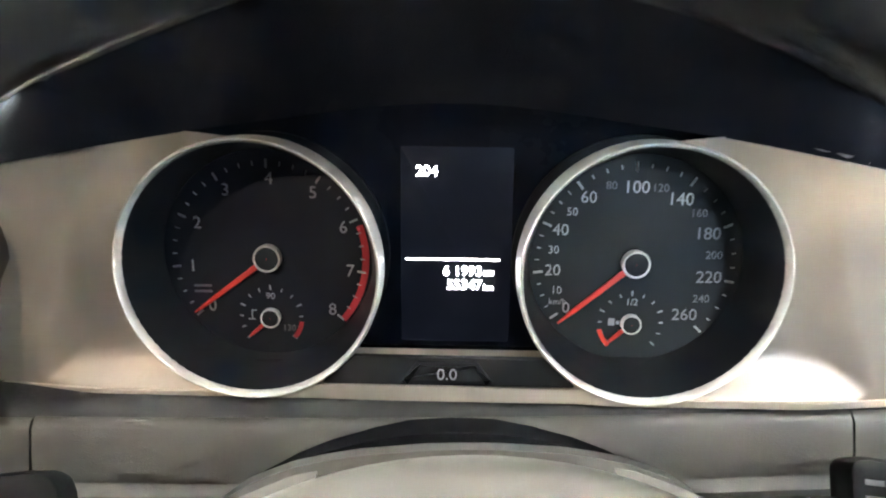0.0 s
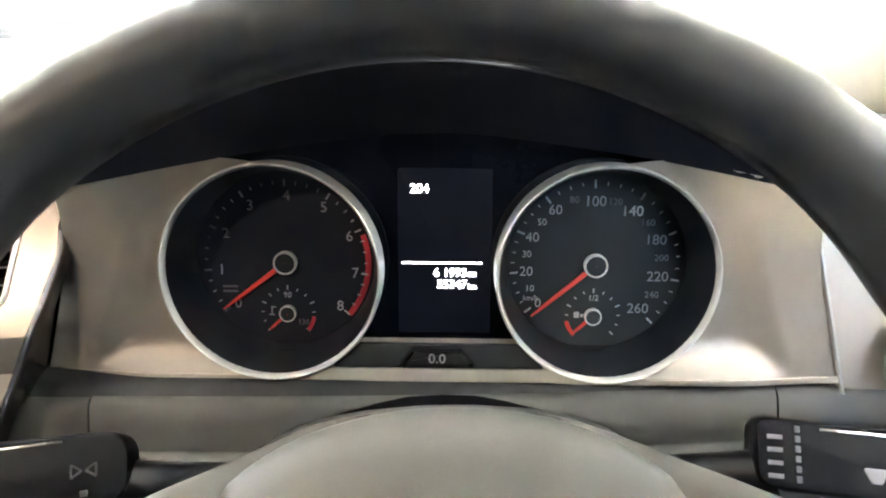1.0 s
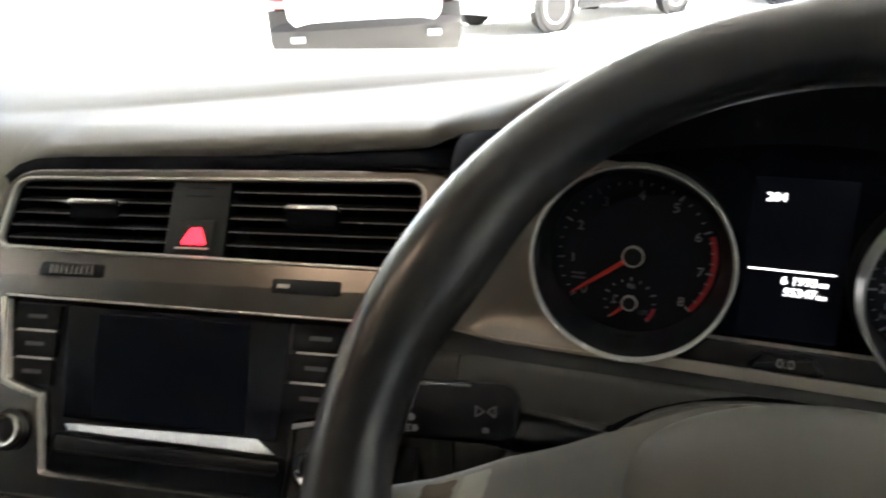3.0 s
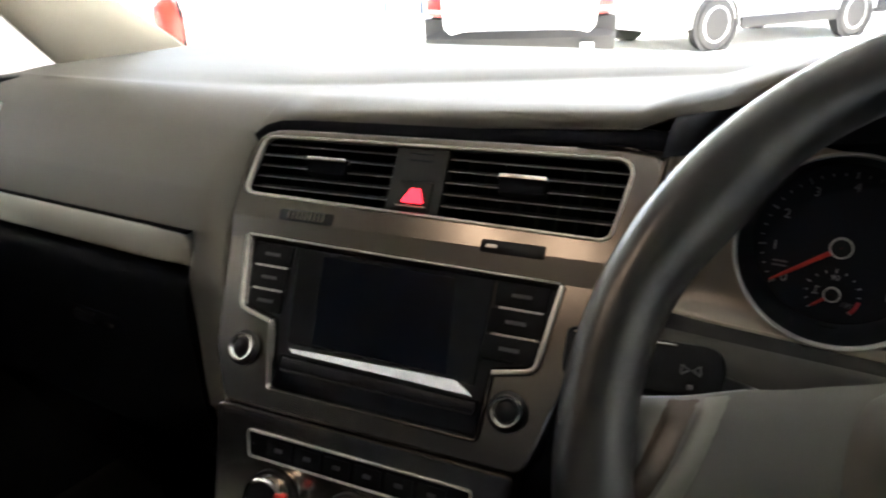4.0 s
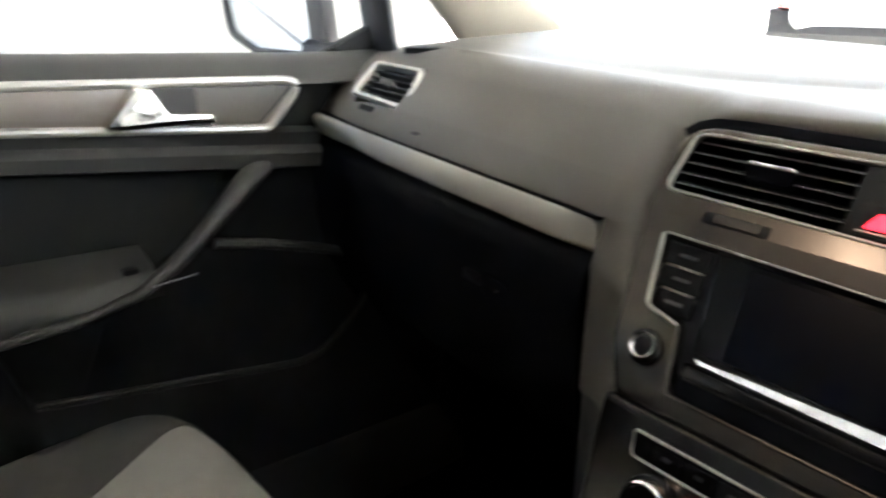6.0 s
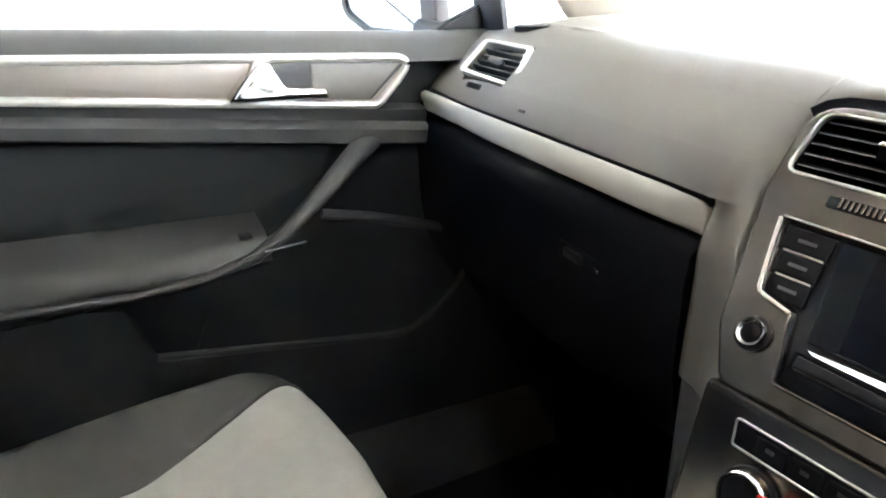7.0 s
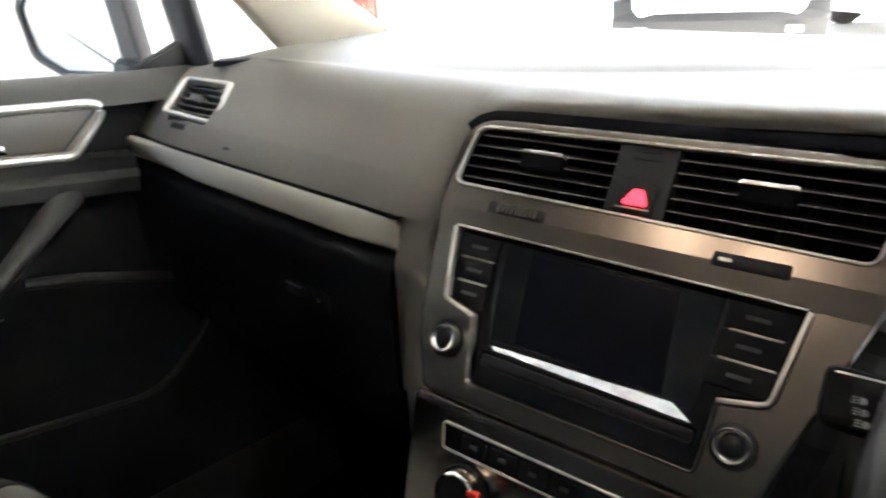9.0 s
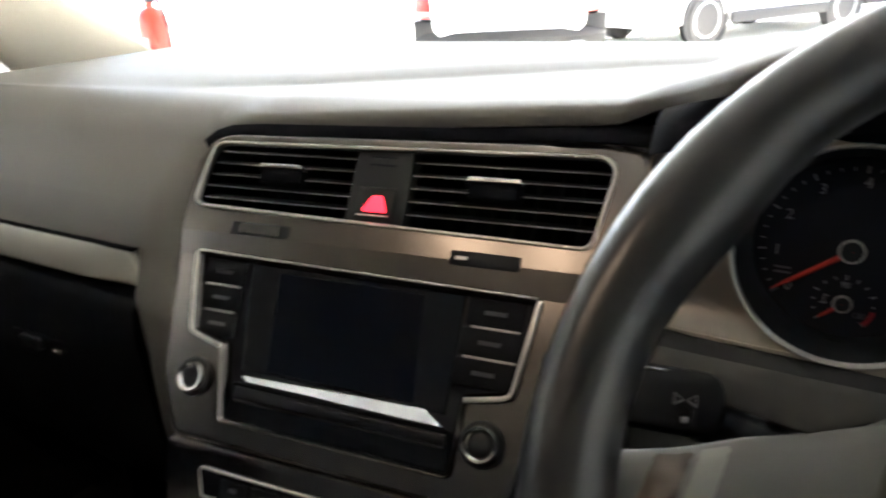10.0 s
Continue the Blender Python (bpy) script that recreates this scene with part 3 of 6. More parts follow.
for j in range(NV):
    v = -0.064 + DV * j
    hw = 0.2135 - (v + 0.064) * 0.27
    for i in range(NU):
        u = lerp(-hw, hw, i / (NU - 1))
        vv = v
        for s in (-1, 1):
            d = math.hypot(u - s * RS, vv)
            if abs(d - (RR - 0.0012)) < 0.0014 and d > 0:
                k = (RR - 0.0012) / d
                u, vv = s * RS + (u - s * RS) * k, vv * k
        if abs(u) > 0.050:
            vv = min(vv, archv(u) + 0.0015, 0.0558 + 0.14 * max(0.0, abs(u) - RS))
        n = -0.0105 * pocket(u, vv) - 0.006 * S(0.15, 0.21, abs(u))
        n += curl(u, vv)
        grid[i, j] = (u, vv, n)
vt = {}
for j in range(NV - 1):
    for i in range(NU - 1):
        q = [grid[i, j], grid[i + 1, j], grid[i + 1, j + 1], grid[i, j + 1]]
        cu, cv = sum(p[0] for p in q) / 4, sum(p[1] for p in q) / 4
        if cv < -0.0580 or min(math.hypot(cu - RS, cv), math.hypot(cu + RS, cv)) < RR - 0.0012 or (abs(cu) > 0.050 and max(p[1] for p in q) - min(p[1] for p in q) < 2e-4):
            continue
        if abs(cu) < 0.0868 + 2.4 * max(0.0, cv - 0.0570) and cv > -0.037:
            continue
        vs = []
        for key in ((i, j), (i + 1, j), (i + 1, j + 1), (i, j + 1)):
            if key not in vt:
                vt[key] = bm.verts.new(grid[key])
            vs.append(vt[key])
        bm.faces.new(vs)
bmesh.ops.solidify(bm, geom=bm.faces[:], thickness=0.003)
part("surround", bm, M_SURR, clu, "satin grey metallic surround with hollowed ends", sharp=50)
# end pieces beside the surround
for s_ in (-1, 1):
    bm = B()
    rows = []
    for v in np.linspace(-0.062, 0.046 if s_ < 0 else 0.06, 30):
        hw = 0.2135 - (v + 0.064) * 0.27
        a0 = Vector((s_ * (hw + 0.0010), v, -0.0095))
        a1 = Vector((s_ * (hw + 0.0012), v, -0.0060))
        b0 = Vector((s_ * (hw + 0.016), v, -0.006))
        c0 = Vector((s_ * lerp(0.262, 0.255, (v + 0.064) / 0.14), v, -0.004 if s_ > 0 else -0.012))
        if s_ < 0:
            w = CLM @ a1
            vf = (w.z - 0.955) / math.cos(radians(36))
            ue = out_u(vf)
            e1 = CLM.inverted() @ (FAM @ Vector((ue - 0.0026, vf, plate_n(vf) + 0.0006)))
            e0 = CLM.inverted() @ (FAM @ Vector((ue - 0.0034, vf, plate_n(vf) - 0.0010)))
            out = [a0, a1]
            for k in (0.12, 0.28, 0.46, 0.64, 0.82):
                out.append(a1.lerp(e1, k) + Vector((0, 0, 0.002 * math.sin(math.pi * k))))
            rows.append(out + [e1, e0])
            continue
        rows.append([a0, a1, b0, b0.lerp(c0, 0.5), c0, c0 + Vector((s_ * 0.004, 0, -0.02))])
    loft(bm, rows)
    part("end_piece", bm, M_SATIN if s_ < 0 else M_SURR, clu, "satin grey end piece beside the surround", sharp=50)
bm = B()
tube(bm, [Vector((0.2155 - (v + 0.064) * 0.27, v, -0.0048)) for v in np.linspace(-0.064, 0.06, 8)], 0.0011, 6)
part("bright_seam", bm, M_SILVER, clu, "thin bright seam line")
# raised ridge and band under the display
bm = B()
rows = []
for u in np.linspace(-0.2132, 0.2132, 214):
    q = RR * RR - (abs(u) - RS) ** 2
    vt_ = -0.0500 if abs(u) < RS else -0.0550
    if q > 0:
        vt_ = min(vt_, -math.sqrt(q) + 0.0006)
    rows.append([(u, lerp(vt_, -0.0592, k), n - 0.006 * S(0.15, 0.21, abs(u))) for k, n in ((0, -0.001), (0.12, 0.0008), (0.5, 0.0010), (0.88, 0.0006), (1, -0.004))])
loft(bm, rows)
part("lower_ridge", bm, M_SURR, clu, "rounded satin lower edge", sharp=50)
bm = B()
slab(bm, rpoly([(-0.0558, -0.0502), (0.0558, -0.0502), (0.0412, -0.0372), (-0.0412, -0.0372)], 0.0005, 2), -0.002, 0.0014, 0.0005)
part("key_band", bm, M_LOWER, clu, "dark grey band under the display")
# band under the display and the reset key
bm = B()
o = rpoly([(-0.0215, -0.0495), (0.0205, -0.0495), (0.0125, -0.0385), (-0.0135, -0.0385)], 0.0015, 3)
slab(bm, o, -0.002, 0.0022, 0.0007)
key = part("reset_key", bm, M_BLACK, clu, "dark trapezoid reset key")
bm = B()
slab(bm, inset(o, 0.0022), 0.002, 0.0030, 0.0005)
part("key_top", bm, M_LOWER, key)
text_mesh("key_legend", "0.0", 0.0075, M_WHITE, key, (-0.0005, -0.0443, 0.0033), "white figures on the reset key")
FZ = -0.0315
# black display
bm = B()
slab(bm, rpoly([(-0.140, -0.046), (0.140, -0.046), (0.140, 0.060), (0.07, 0.0900), (0.0, 0.0930), (-0.07, 0.0900), (-0.140, 0.060)], 0.004, 4), FZ - 0.014, FZ - 0.0035, 0.001)
disp = part("display", bm, M_SCREEN, clu, "glossy black information display", sharp=15)
bm = B()
slab(bm, rrect(0.052, 0.094, 0.001, 0.0025, 0.004), FZ - 0.0036, FZ - 0.0034, 0.0001)
part("lit_panel", bm, M_BACKLIT, disp, "faintly backlit display area")
bm = B()
strip(bm, [(-0.0215, -0.0020), (0.0235, -0.0020)], 0.0010, FZ - 0.0036, FZ - 0.0032)
part("display_line", bm, M_LCD, disp, "lit white line")
text_mesh("display_clock", "204", 0.0070, M_LCD, disp, (-0.0115, 0.0398, FZ - 0.0032), "lit white figures 204", bold=0.0001)
text_mesh("display_trip", "6 1993", 0.0068, M_LCD, disp, (0.0152, -0.0078, FZ - 0.0032), "lit white figures 61993", align="RIGHT", bold=0.0001)
text_mesh("display_odometer", "55347", 0.0068, M_LCD, disp, (0.0152, -0.0146, FZ - 0.0032), "lit white figures 55347", align="RIGHT", bold=0.0001)
text_mesh("display_unit", "km", 0.0040, M_LCD, disp, (0.0157, -0.0157, FZ - 0.0032), "lit unit km", align="LEFT", bold=0.0001)
bm = B()
box(bm, 0.0157, 0.0205, -0.0098, -0.0074, FZ - 0.0036, FZ - 0.0032, 0.0001, 1)
part("display_unit_bar", bm, M_LCD, disp, "lit white bar")


def polar(r, a):
    return (r * math.cos(radians(a)), r * math.sin(radians(a)))


def tick(bm, r0, r1, a, w, z):
    p, q = Vector(polar(r0, a)), Vector(polar(r1, a))
    strip(bm, [p, q], w, z, z + 0.00025)


def arc_band(bm, r0, r1, a0, a1, z, n=20):
    an = [lerp(a0, a1, k / n) for k in range(n + 1)]
    slab(bm, [polar(r1, a) for a in an] + [polar(r0, a) for a in reversed(an)], z, z + 0.0003, 0.0001)


def needle(bm, length, tail, w, a, z):
    c, s = math.cos(radians(a)), math.sin(radians(a))
    o = [(-tail, -w / 2), (length * 0.8, -w * 0.36), (length, -w * 0.12), (length, w * 0.12), (length * 0.8, w * 0.36), (-tail, w / 2)]
    slab(bm, [(x * c - y * s, x * s + y * c) for x, y in o], z, z + 0.0012, 0.0004)


def dial(side, kind, label, face_mat):
    d = part(kind, lathe(B(), [(0.0575, FZ - 0.004), (0.0575, FZ), (0.0002, FZ)], 64, cap=False), face_mat, clu, label, m=Matrix.Translation((side * RS, 0, 0)))
    bm = B()
    prof = [(RR, -0.0125), (RR, 0.0020), (RR - 0.0004, 0.0036), (RR - 0.0010, 0.0041), (RR - 0.0017, 0.0034), (RR - 0.0022, 0.0012), (RR - 0.0024, -0.001)]
    lathe(bm, prof, 96, cap=False)
    part("bezel_ring", bm, M_RING, d, "bright silver bezel ring")
    bm = B()
    lathe(bm, [(RR - 0.0022, 0.0), (RR - 0.0060, -0.016), (RR - 0.0075, FZ)], 72, cap=False)
    part("tube", bm, M_TUBE, d, "matt black dial tube")
    return d


def hub_cap(parent, r, y, h):
    bm = B()
    lathe(bm, [(r * 0.98, FZ), (r, FZ + h * 0.7), (r * 0.97, FZ + h), (r * 0.87, FZ + h * 1.02), (r * 0.83, FZ + h * 0.9)], 40, cy=y, cap=False)
    part("hub_ring", bm, M_HUB, parent, "silver hub ring")
    bm = B()
    lathe(bm, [(r * 0.85, FZ), (r * 0.84, FZ + h * 0.88), (r * 0.3, FZ + h * 0.96), (0.0002, FZ + h * 0.97)], 32, cy=y, cap=False)
    part("hub_cap", bm, M_FACEG, parent)


DC = -0.0015
# rev counter
rev = dial(-1, "rev_counter", "black rev counter dial with grey figures", M_FACE)
for k in range(8 * 4 + 1):
    bm = B()
    a = 219 - k * 260 / 32
    major = k % 4 == 0
    tick(bm, 0.0425 if major else 0.0436, 0.0465 if major else 0.0457, a, 0.0010 if major else 0.0006, FZ)
    for v in bm.verts:
        v.co.y += DC
    part("scale_mark", bm, M_WHITE, rev)
for k in range(9):
    x, y = polar(0.0379, 219 - k * 32.5)
    text_mesh("numeral", str(k), 0.0082, M_WHITE, rev, (x + 0.0012, y + DC - 0.0006, FZ + 0.0002))
bm = B()
arc_band(bm, 0.0446, 0.0478, 219 - 6.12 * 32.5, 219 - 8 * 32.5, FZ - 0.00012)
for v in bm.verts:
    v.co.y += DC
part("red_zone", bm, M_REDDIM, rev, "red warning zone")
bm = B()
for r_ in (0.0, -0.0028):
    box(bm, -0.0365, -0.0280, -0.0165 + r_, -0.0153 + r_, FZ, FZ + 0.0002, 0.00005, 1)
part("legend_bar", bm, M_DIM, rev)
bm = B()
needle(bm, 0.0455, 0.002, 0.0030, 217, FZ + 0.0014)
for v in bm.verts:
    v.co.y += DC
part("needle", bm, M_RED, rev, "red pointer resting at zero")
hub_cap(rev, 0.0066, DC, 0.0042)
# road speed dial
spd = dial(1, "speedometer", "black speedometer dial with white figures", M_FACEG)


def sa(v):
    if v <= 60:
        return lerp(216, 127, v / 60)
    return lerp(127, -45, (v - 60) / 200)


for v in [10 * k for k in range(27)] + [5, 15, 25, 35, 45, 55]:
    bm = B()
    if v % 10:
        tick(bm, 0.0447, 0.0467, sa(v), 0.0005, FZ)
    else:
        big = v in (0, 20, 40, 60, 100, 140, 180, 220, 260)
        tick(bm, 0.0430 if big else 0.0445, 0.0475 if big else 0.0465, sa(v), 0.0011 if big else 0.0006, FZ)
    for vert in bm.verts:
        vert.co.y += DC
    part("scale_mark", bm, M_WHITE, spd)
for v in (0, 20, 40, 60, 100, 140, 180, 220, 260):
    x, y = polar(0.0383 if v < 100 else 0.0355, sa(v))
    text_mesh("numeral", str(v), 0.0076 if v < 100 else 0.0081, M_WHITE if v < 150 else M_DIMW, spd, (x, y + DC, FZ + 0.0002))
for v in (10, 30, 50, 80, 120, 160, 200, 240):
    x, y = polar(0.0385 if v < 100 else 0.0365, sa(v))
    text_mesh("small_numeral", str(v), 0.0053, M_DIM if v > 50 else M_WHITE, spd, (x, y + DC, FZ + 0.0002))
text_mesh("unit_legend", "km/h", 0.0042, M_WHITE, spd, (-0.0352, -0.0195 + DC, FZ + 0.0002))
bm = B()
needle(bm, 0.0458, 0.002, 0.0030, 220.5, FZ + 0.0014)
for v in bm.verts:
    v.co.y += DC
part("needle", bm, M_RED, spd, "red pointer resting at zero")
hub_cap(spd, 0.0066, DC, 0.0042)
# small gauges
for par, red0, red1, top, side_txt, sx in ((rev, -8, -42, "90", "130", 0.0085), (spd, 192, 228, "1/2", "", 0)):
    g = par
    cy = DC - 0.0297
    for k in range(13):
        bm = B()
        a = 222 - k * 264 / 12
        big = k % 3 == 0
        tick(bm, 0.0136, 0.0162 if big else 0.0154, a, 0.0008 if big else 0.0006, FZ)
        for v in bm.verts:
            v.co.y += cy
        part("small_scale_mark", bm, M_WHITE, g)
    bm = B()
    arc_band(bm, 0.0138, 0.0160, red0, red1, FZ + 0.0004, 8)
    for v in bm.verts:
        v.co.y += cy
    part("small_red_zone", bm, M_RED if par is spd else M_REDDIM, g)
    text_mesh("small_legend", top, 0.0046, M_WHITE, g, (0, cy + 0.0105, FZ + 0.0002))
    if side_txt:
        text_mesh("small_legend", side_txt, 0.0044, M_DIM, g, (sx, cy - 0.0055, FZ + 0.0002))
    bm = B()
    if par is spd:
        box(bm, -0.0105, -0.0075, cy - 0.0012, cy + 0.0024, FZ, FZ + 0.0003, 0.0001, 1)
        box(bm, -0.0068, -0.0052, cy - 0.0006, cy + 0.0012, FZ, FZ + 0.0003, 0.0001, 1)
    else:
        box(bm, -0.0096, -0.0090, cy - 0.0006, cy + 0.0038, FZ, FZ + 0.0003, 0.0001, 1)
        box(bm, -0.0096, -0.0070, cy + 0.0030, cy + 0.0036, FZ, FZ + 0.0003, 0.0001, 1)
        box(bm, -0.0112, -0.0078, cy - 0.0014, cy - 0.0008, FZ, FZ + 0.0003, 0.0001, 1)
    part("small_symbol", bm, M_WHITE, g)
    bm = B()
    needle(bm, 0.0145, 0.001, 0.0022, 222, FZ + 0.0010)
    for v in bm.verts:
        v.co.y += cy
    part("small_needle", bm, M_RED, g, "short red pointer at its stop")
    hub_cap(g, 0.0048, cy, 0.0032)

# ---------------------------------------------------------------- steering wheel
WHM = plane_m((0.376, -0.2306, 0.9995), 37.9)
RIMM = plane_m((0.3688, -0.2520, 1.0110), 40)
wheel = root("steering_wheel", "black leather three-spoke steering wheel with a grey airbag cover", "steering wheel", WHM)
bm = B()
N = 128
rows = []
for k in range(N):
    a = 2 * math.pi * k / N
    R0 = 0.1557
    flat = max(0.0, -math.sin(a) - 0.80)
    R1 = R0 * (1 - 0.28 * flat)
    grip = math.exp(-((abs(((math.degrees(a) + 90) % 360) - 180) - 62) / 11) ** 2)
    r_in, r_out, r_z = 0.0165 + 0.0045 * grip, 0.0118, 0.0140 + 0.001 * grip
    ring_ = []
    for j in range(24):
        b = 2 * math.pi * j / 24
        rad = R1 + (r_out if math.cos(b) > 0 else r_in) * math.cos(b)
        ring_.append((rad * math.cos(a), rad * math.sin(a), r_z * math.sin(b)))
    rows.append(ring_)
rows.append(rows[0])
loft(bm, rows, close_u=True)
bmesh.ops.remove_doubles(bm, verts=bm.verts, dist=1e-6)
part("rim", bm, M_LEATHER, wheel, "black leather-wrapped rim with thumb grips", sharp=80, m=WHM.inverted() @ RIMM)
bm = B()
lathe(bm, [(0.086, -0.065), (0.089, -0.050), (0.0875, -0.042), (0.083, -0.036), (0.072, -0.030), (0.055, -0.0255), (0.03, -0.0225), (0.0002, -0.0215)], 64, cap=False)
for v in bm.verts:
    v.co.y = v.co.y * (0.59 if v.co.y > 0 else 0.80) - 0.0125
part("airbag_cover", bm, M_AIRBAG, wheel, "domed grey airbag cover", sharp=60)
EDGE = [(0.035, 0.0366), (0.047, 0.0345), (0.061, 0.0290), (0.0745, 0.0226), (0.088, 0.0170), (0.100, 0.0112), (0.117, 0.0050), (0.133, -0.0030), (0.156, -0.0105), (0.170, -0.0120)]


def edge_y(x):
    """Upper edge of hub and spoke at the distance x from the middle."""
    for (xa, ya), (xb, yb_) in zip(EDGE, EDGE[1:]):
        if x <= xb:
            return lerp(ya, yb_, (x - xa) / (xb - xa))
    return EDGE[-1][1]


for s in (-1, 1):
    bm = B()
    rows = []
    for k in range(19):
        t = k / 18
        x = lerp(0.040, 0.155, t)
        yt = edge_y(x)
        yb = lerp(-0.066, -0.052, S(0, 0.8, t)) - 0.012 * S(0.85, 1, t)
        yc, hw = (yt + yb) / 2, (yt - yb) / 2
        zc = lerp(-0.058, 0.014, S(0.05, 1, t))
        rows.append([(s * x, yc + hw * math.cos(b), zc + 0.010 * math.sin(b)) for b in np.linspace(0, 2 * math.pi, 21)[:-1]])
    loft(bm, rows, close_u=True, caps=True)
    part("spoke", bm, M_AIRBAG, wheel, "grey moulded spoke", sharp=60)
    # two bands lie across the spoke beside the leather, following its rounded face
    for band, off, wd, material, text in (("spoke_insert", 0.0, 0.0105, M_SPOKE, "dark glossy bronze spoke insert"), ("spoke_trim", 0.0112, 0.0085, M_SPOKEL, "pale satin band of the spoke")):
        bm = B()
        rows = []
        for k in range(13):
            t = k / 12
            row = []
            for j in range(7):
                x = 0.1385 - off - wd * j / 6 + 0.014 * t - 0.003 * math.sin(math.pi * t)
                tt = (x - 0.040) / 0.115
                yt = edge_y(x)
                yb = lerp(-0.066, -0.052, S(0, 0.8, tt)) - 0.012 * S(0.85, 1, tt)
                c = math.cos(lerp(0.30, 2.7, t))
                rim_ = min(1.0, 6 * (j / 6) * (1 - j / 6), 8 * t, 8 * (1 - t))
                row.append((s * x, (yt + yb) / 2 + (yt - yb) / 2 * c, lerp(-0.058, 0.014, S(0.05, 1, tt)) + 0.010 * math.sqrt(1 - c * c) - 0.0004 + 0.0011 * rim_))
            rows.append(row)
        loft(bm, rows)
        part(band, bm, material, wheel, text, sharp=60)
bm = B()
rows = []
for k in range(9):
    t = k / 8
    y = lerp(-0.07, -0.150, t)
    rows.append([(0.030 * math.cos(b) * lerp(1, 0.7, t), y, lerp(-0.045, -0.004, t) + 0.008 * math.sin(b)) for b in np.linspace(0, 2 * math.pi, 17)[:-1]])
loft(bm, rows, close_u=True, caps=True)
part("spoke", bm, M_AIRBAG, wheel, "grey moulded spoke", sharp=60)
bm = B()
arch = [(0, 0.962), (0.012, 0.9618), (0.022, 0.961), (0.035, 0.9600), (0.047, 0.958), (0.058, 0.9555), (0.067, 0.952), (0.074, 0.9490), (0.080, 0.9450), (0.085, 0.9410), (0.089, 0.935), (0.0925, 0.925), (0.094, 0.905), (0.093, 0.87), (0.085, 0.83)]
arch = [(-x, z) for x, z in reversed(arch[1:])] + arch
loft(bm, [[(0.376 + x * k, y, z + dz - (z - 0.9) * c) for x, z in arch] for y, dz, k, c in ((-0.060, -0.052, 1.02, 0), (-0.100, -0.0165, 0.96, 0), (-0.136, 0.0160, 0.90, 0), (-0.143, 0.0205, 0.885, 0.02), (-0.147, 0.0190, 0.86, 0.06), (-0.149, 0.013, 0.80, 0.16), (-0.149, 0.0, 0.4, 0.7))])
part("column_shroud", bm, M_PANEL, dash, "dark grey rounded steering column shroud", sharp=50)
bm = B()
lathe(bm, [(0.040, -0.150), (0.042, -0.10), (0.050, -0.054)], 40, cy=-0.03)
part("column_boss", bm, M_BLACK, wheel, "black steering column boss")


# ---------------------------------------------------------------- stalks
def stalk(s, name, label, cat):
    base = Vector((0.376 + s * 0.060, -0.112, 0.908))
    tip = Vector((0.376 + s * 0.262, -0.150, 0.945))
    st = root(name, label, cat)
    bm = B()
    tube(bm, [base, base.lerp(tip, 0.18) + Vector((0, 0, 0.006)), Vector((0.376 + s * 0.140, -0.138, 0.942))], lambda t: lerp(0.012, 0.010, t), 12)
    part("arm", bm, M_BLACK, st)
    # flat paddle
    m = plane_m((0.376 + s * 0.171, -0.142, 0.9485), 42, -s * 10)
    bm = B()
    o = rpoly([(-0.042, -0.0125), (0.042, -0.0145), (0.042, 0.015), (-0.042, 0.0165)], [0.008, 0.012, 0.012, 0.006], 6)
    slab(bm, o, -0.010, 0.006, 0.004)
    pd = part("paddle", bm, M_KEY, st, "flat black paddle", m=m)
    bm = B()
    box(bm, -0.0375 if s < 0 else -0.017, 0.017 if s < 0 else 0.0375, 0.0118, 0.0132, 0.0046, 0.0066, 0.0005)
    part("chrome_strip", bm, M_CHROME, pd, "thin chrome strip")
    return st, pd


st, pd = stalk(-1, "indicator_stalk", "black indicator stalk with white arrow symbols", "stalk")
for i, x in enumerate((0.0205, 0.0290)):
    bm = B()
    sgn = -1 if i == 0 else 1
    strip(bm, [(x - 0.0035 * sgn, 0.0004), (x + 0.0005 * sgn, 0.0030)], 0.0007, 0.0055, 0.0064)
    strip(bm, [(x - 0.0035 * sgn, 0.0004), (x + 0.0005 * sgn, -0.0022)], 0.0009, 0.0055, 0.0064)
    strip(bm, [(x + 0.0005 * sgn, 0.0030), (x + 0.0005 * sgn, -0.0022)], 0.0009, 0.0055, 0.0064)
    part("arrow_symbol", bm, M_LEGEND, pd)
for k in range(3):
    for x in (-0.0255 + 0.0015 * k, -0.0150 + 0.002 * k):
        y = 0.0015 - 0.0052 * k
        bm = B()
        slab(bm, rpoly([(x, y - 0.0016), (x + 0.0022, y - 0.0016), (x + 0.0034, y), (x + 0.0022, y + 0.0016), (x, y + 0.0016)], 0.0005, 2), 0.0055, 0.0064, 0.0001)
        part("lamp_symbol", bm, M_DIM, pd)
        for j in range(3):
            bm = B()
            strip(bm, [(x - 0.0032, y - 0.0013 + 0.0013 * j), (x - 0.0008, y - 0.0013 + 0.0013 * j)], 0.0006, 0.0055, 0.0064)
            part("symbol_bar", bm, M_DIM, pd)
bm = B()
strip(bm, [(0.0235, -0.0085), (0.0265, -0.0085)], 0.0025, 0.0055, 0.0064)
part("symbol_bar", bm, M_LEGEND, pd)
st, pd = stalk(1, "wiper_stalk", "black wiper stalk with white wiper symbols", "stalk")
for k in range(6):
    bm = B()
    box(bm, -0.0265, -0.0245, -0.0095 + 0.0040 * k, -0.0068 + 0.0040 * k, 0.0055, 0.0064, 0.0002, 1)
    part("marker", bm, M_DIM, pd)
for k in range(4):
    bm = B()
    strip(bm, [(-0.0375, -0.0075 + 0.0052 * k), (-0.0315, -0.0075 + 0.0052 * k)], 0.0018, 0.0055, 0.0064)
    part("symbol_bar", bm, M_DIM, pd)
bm = B()
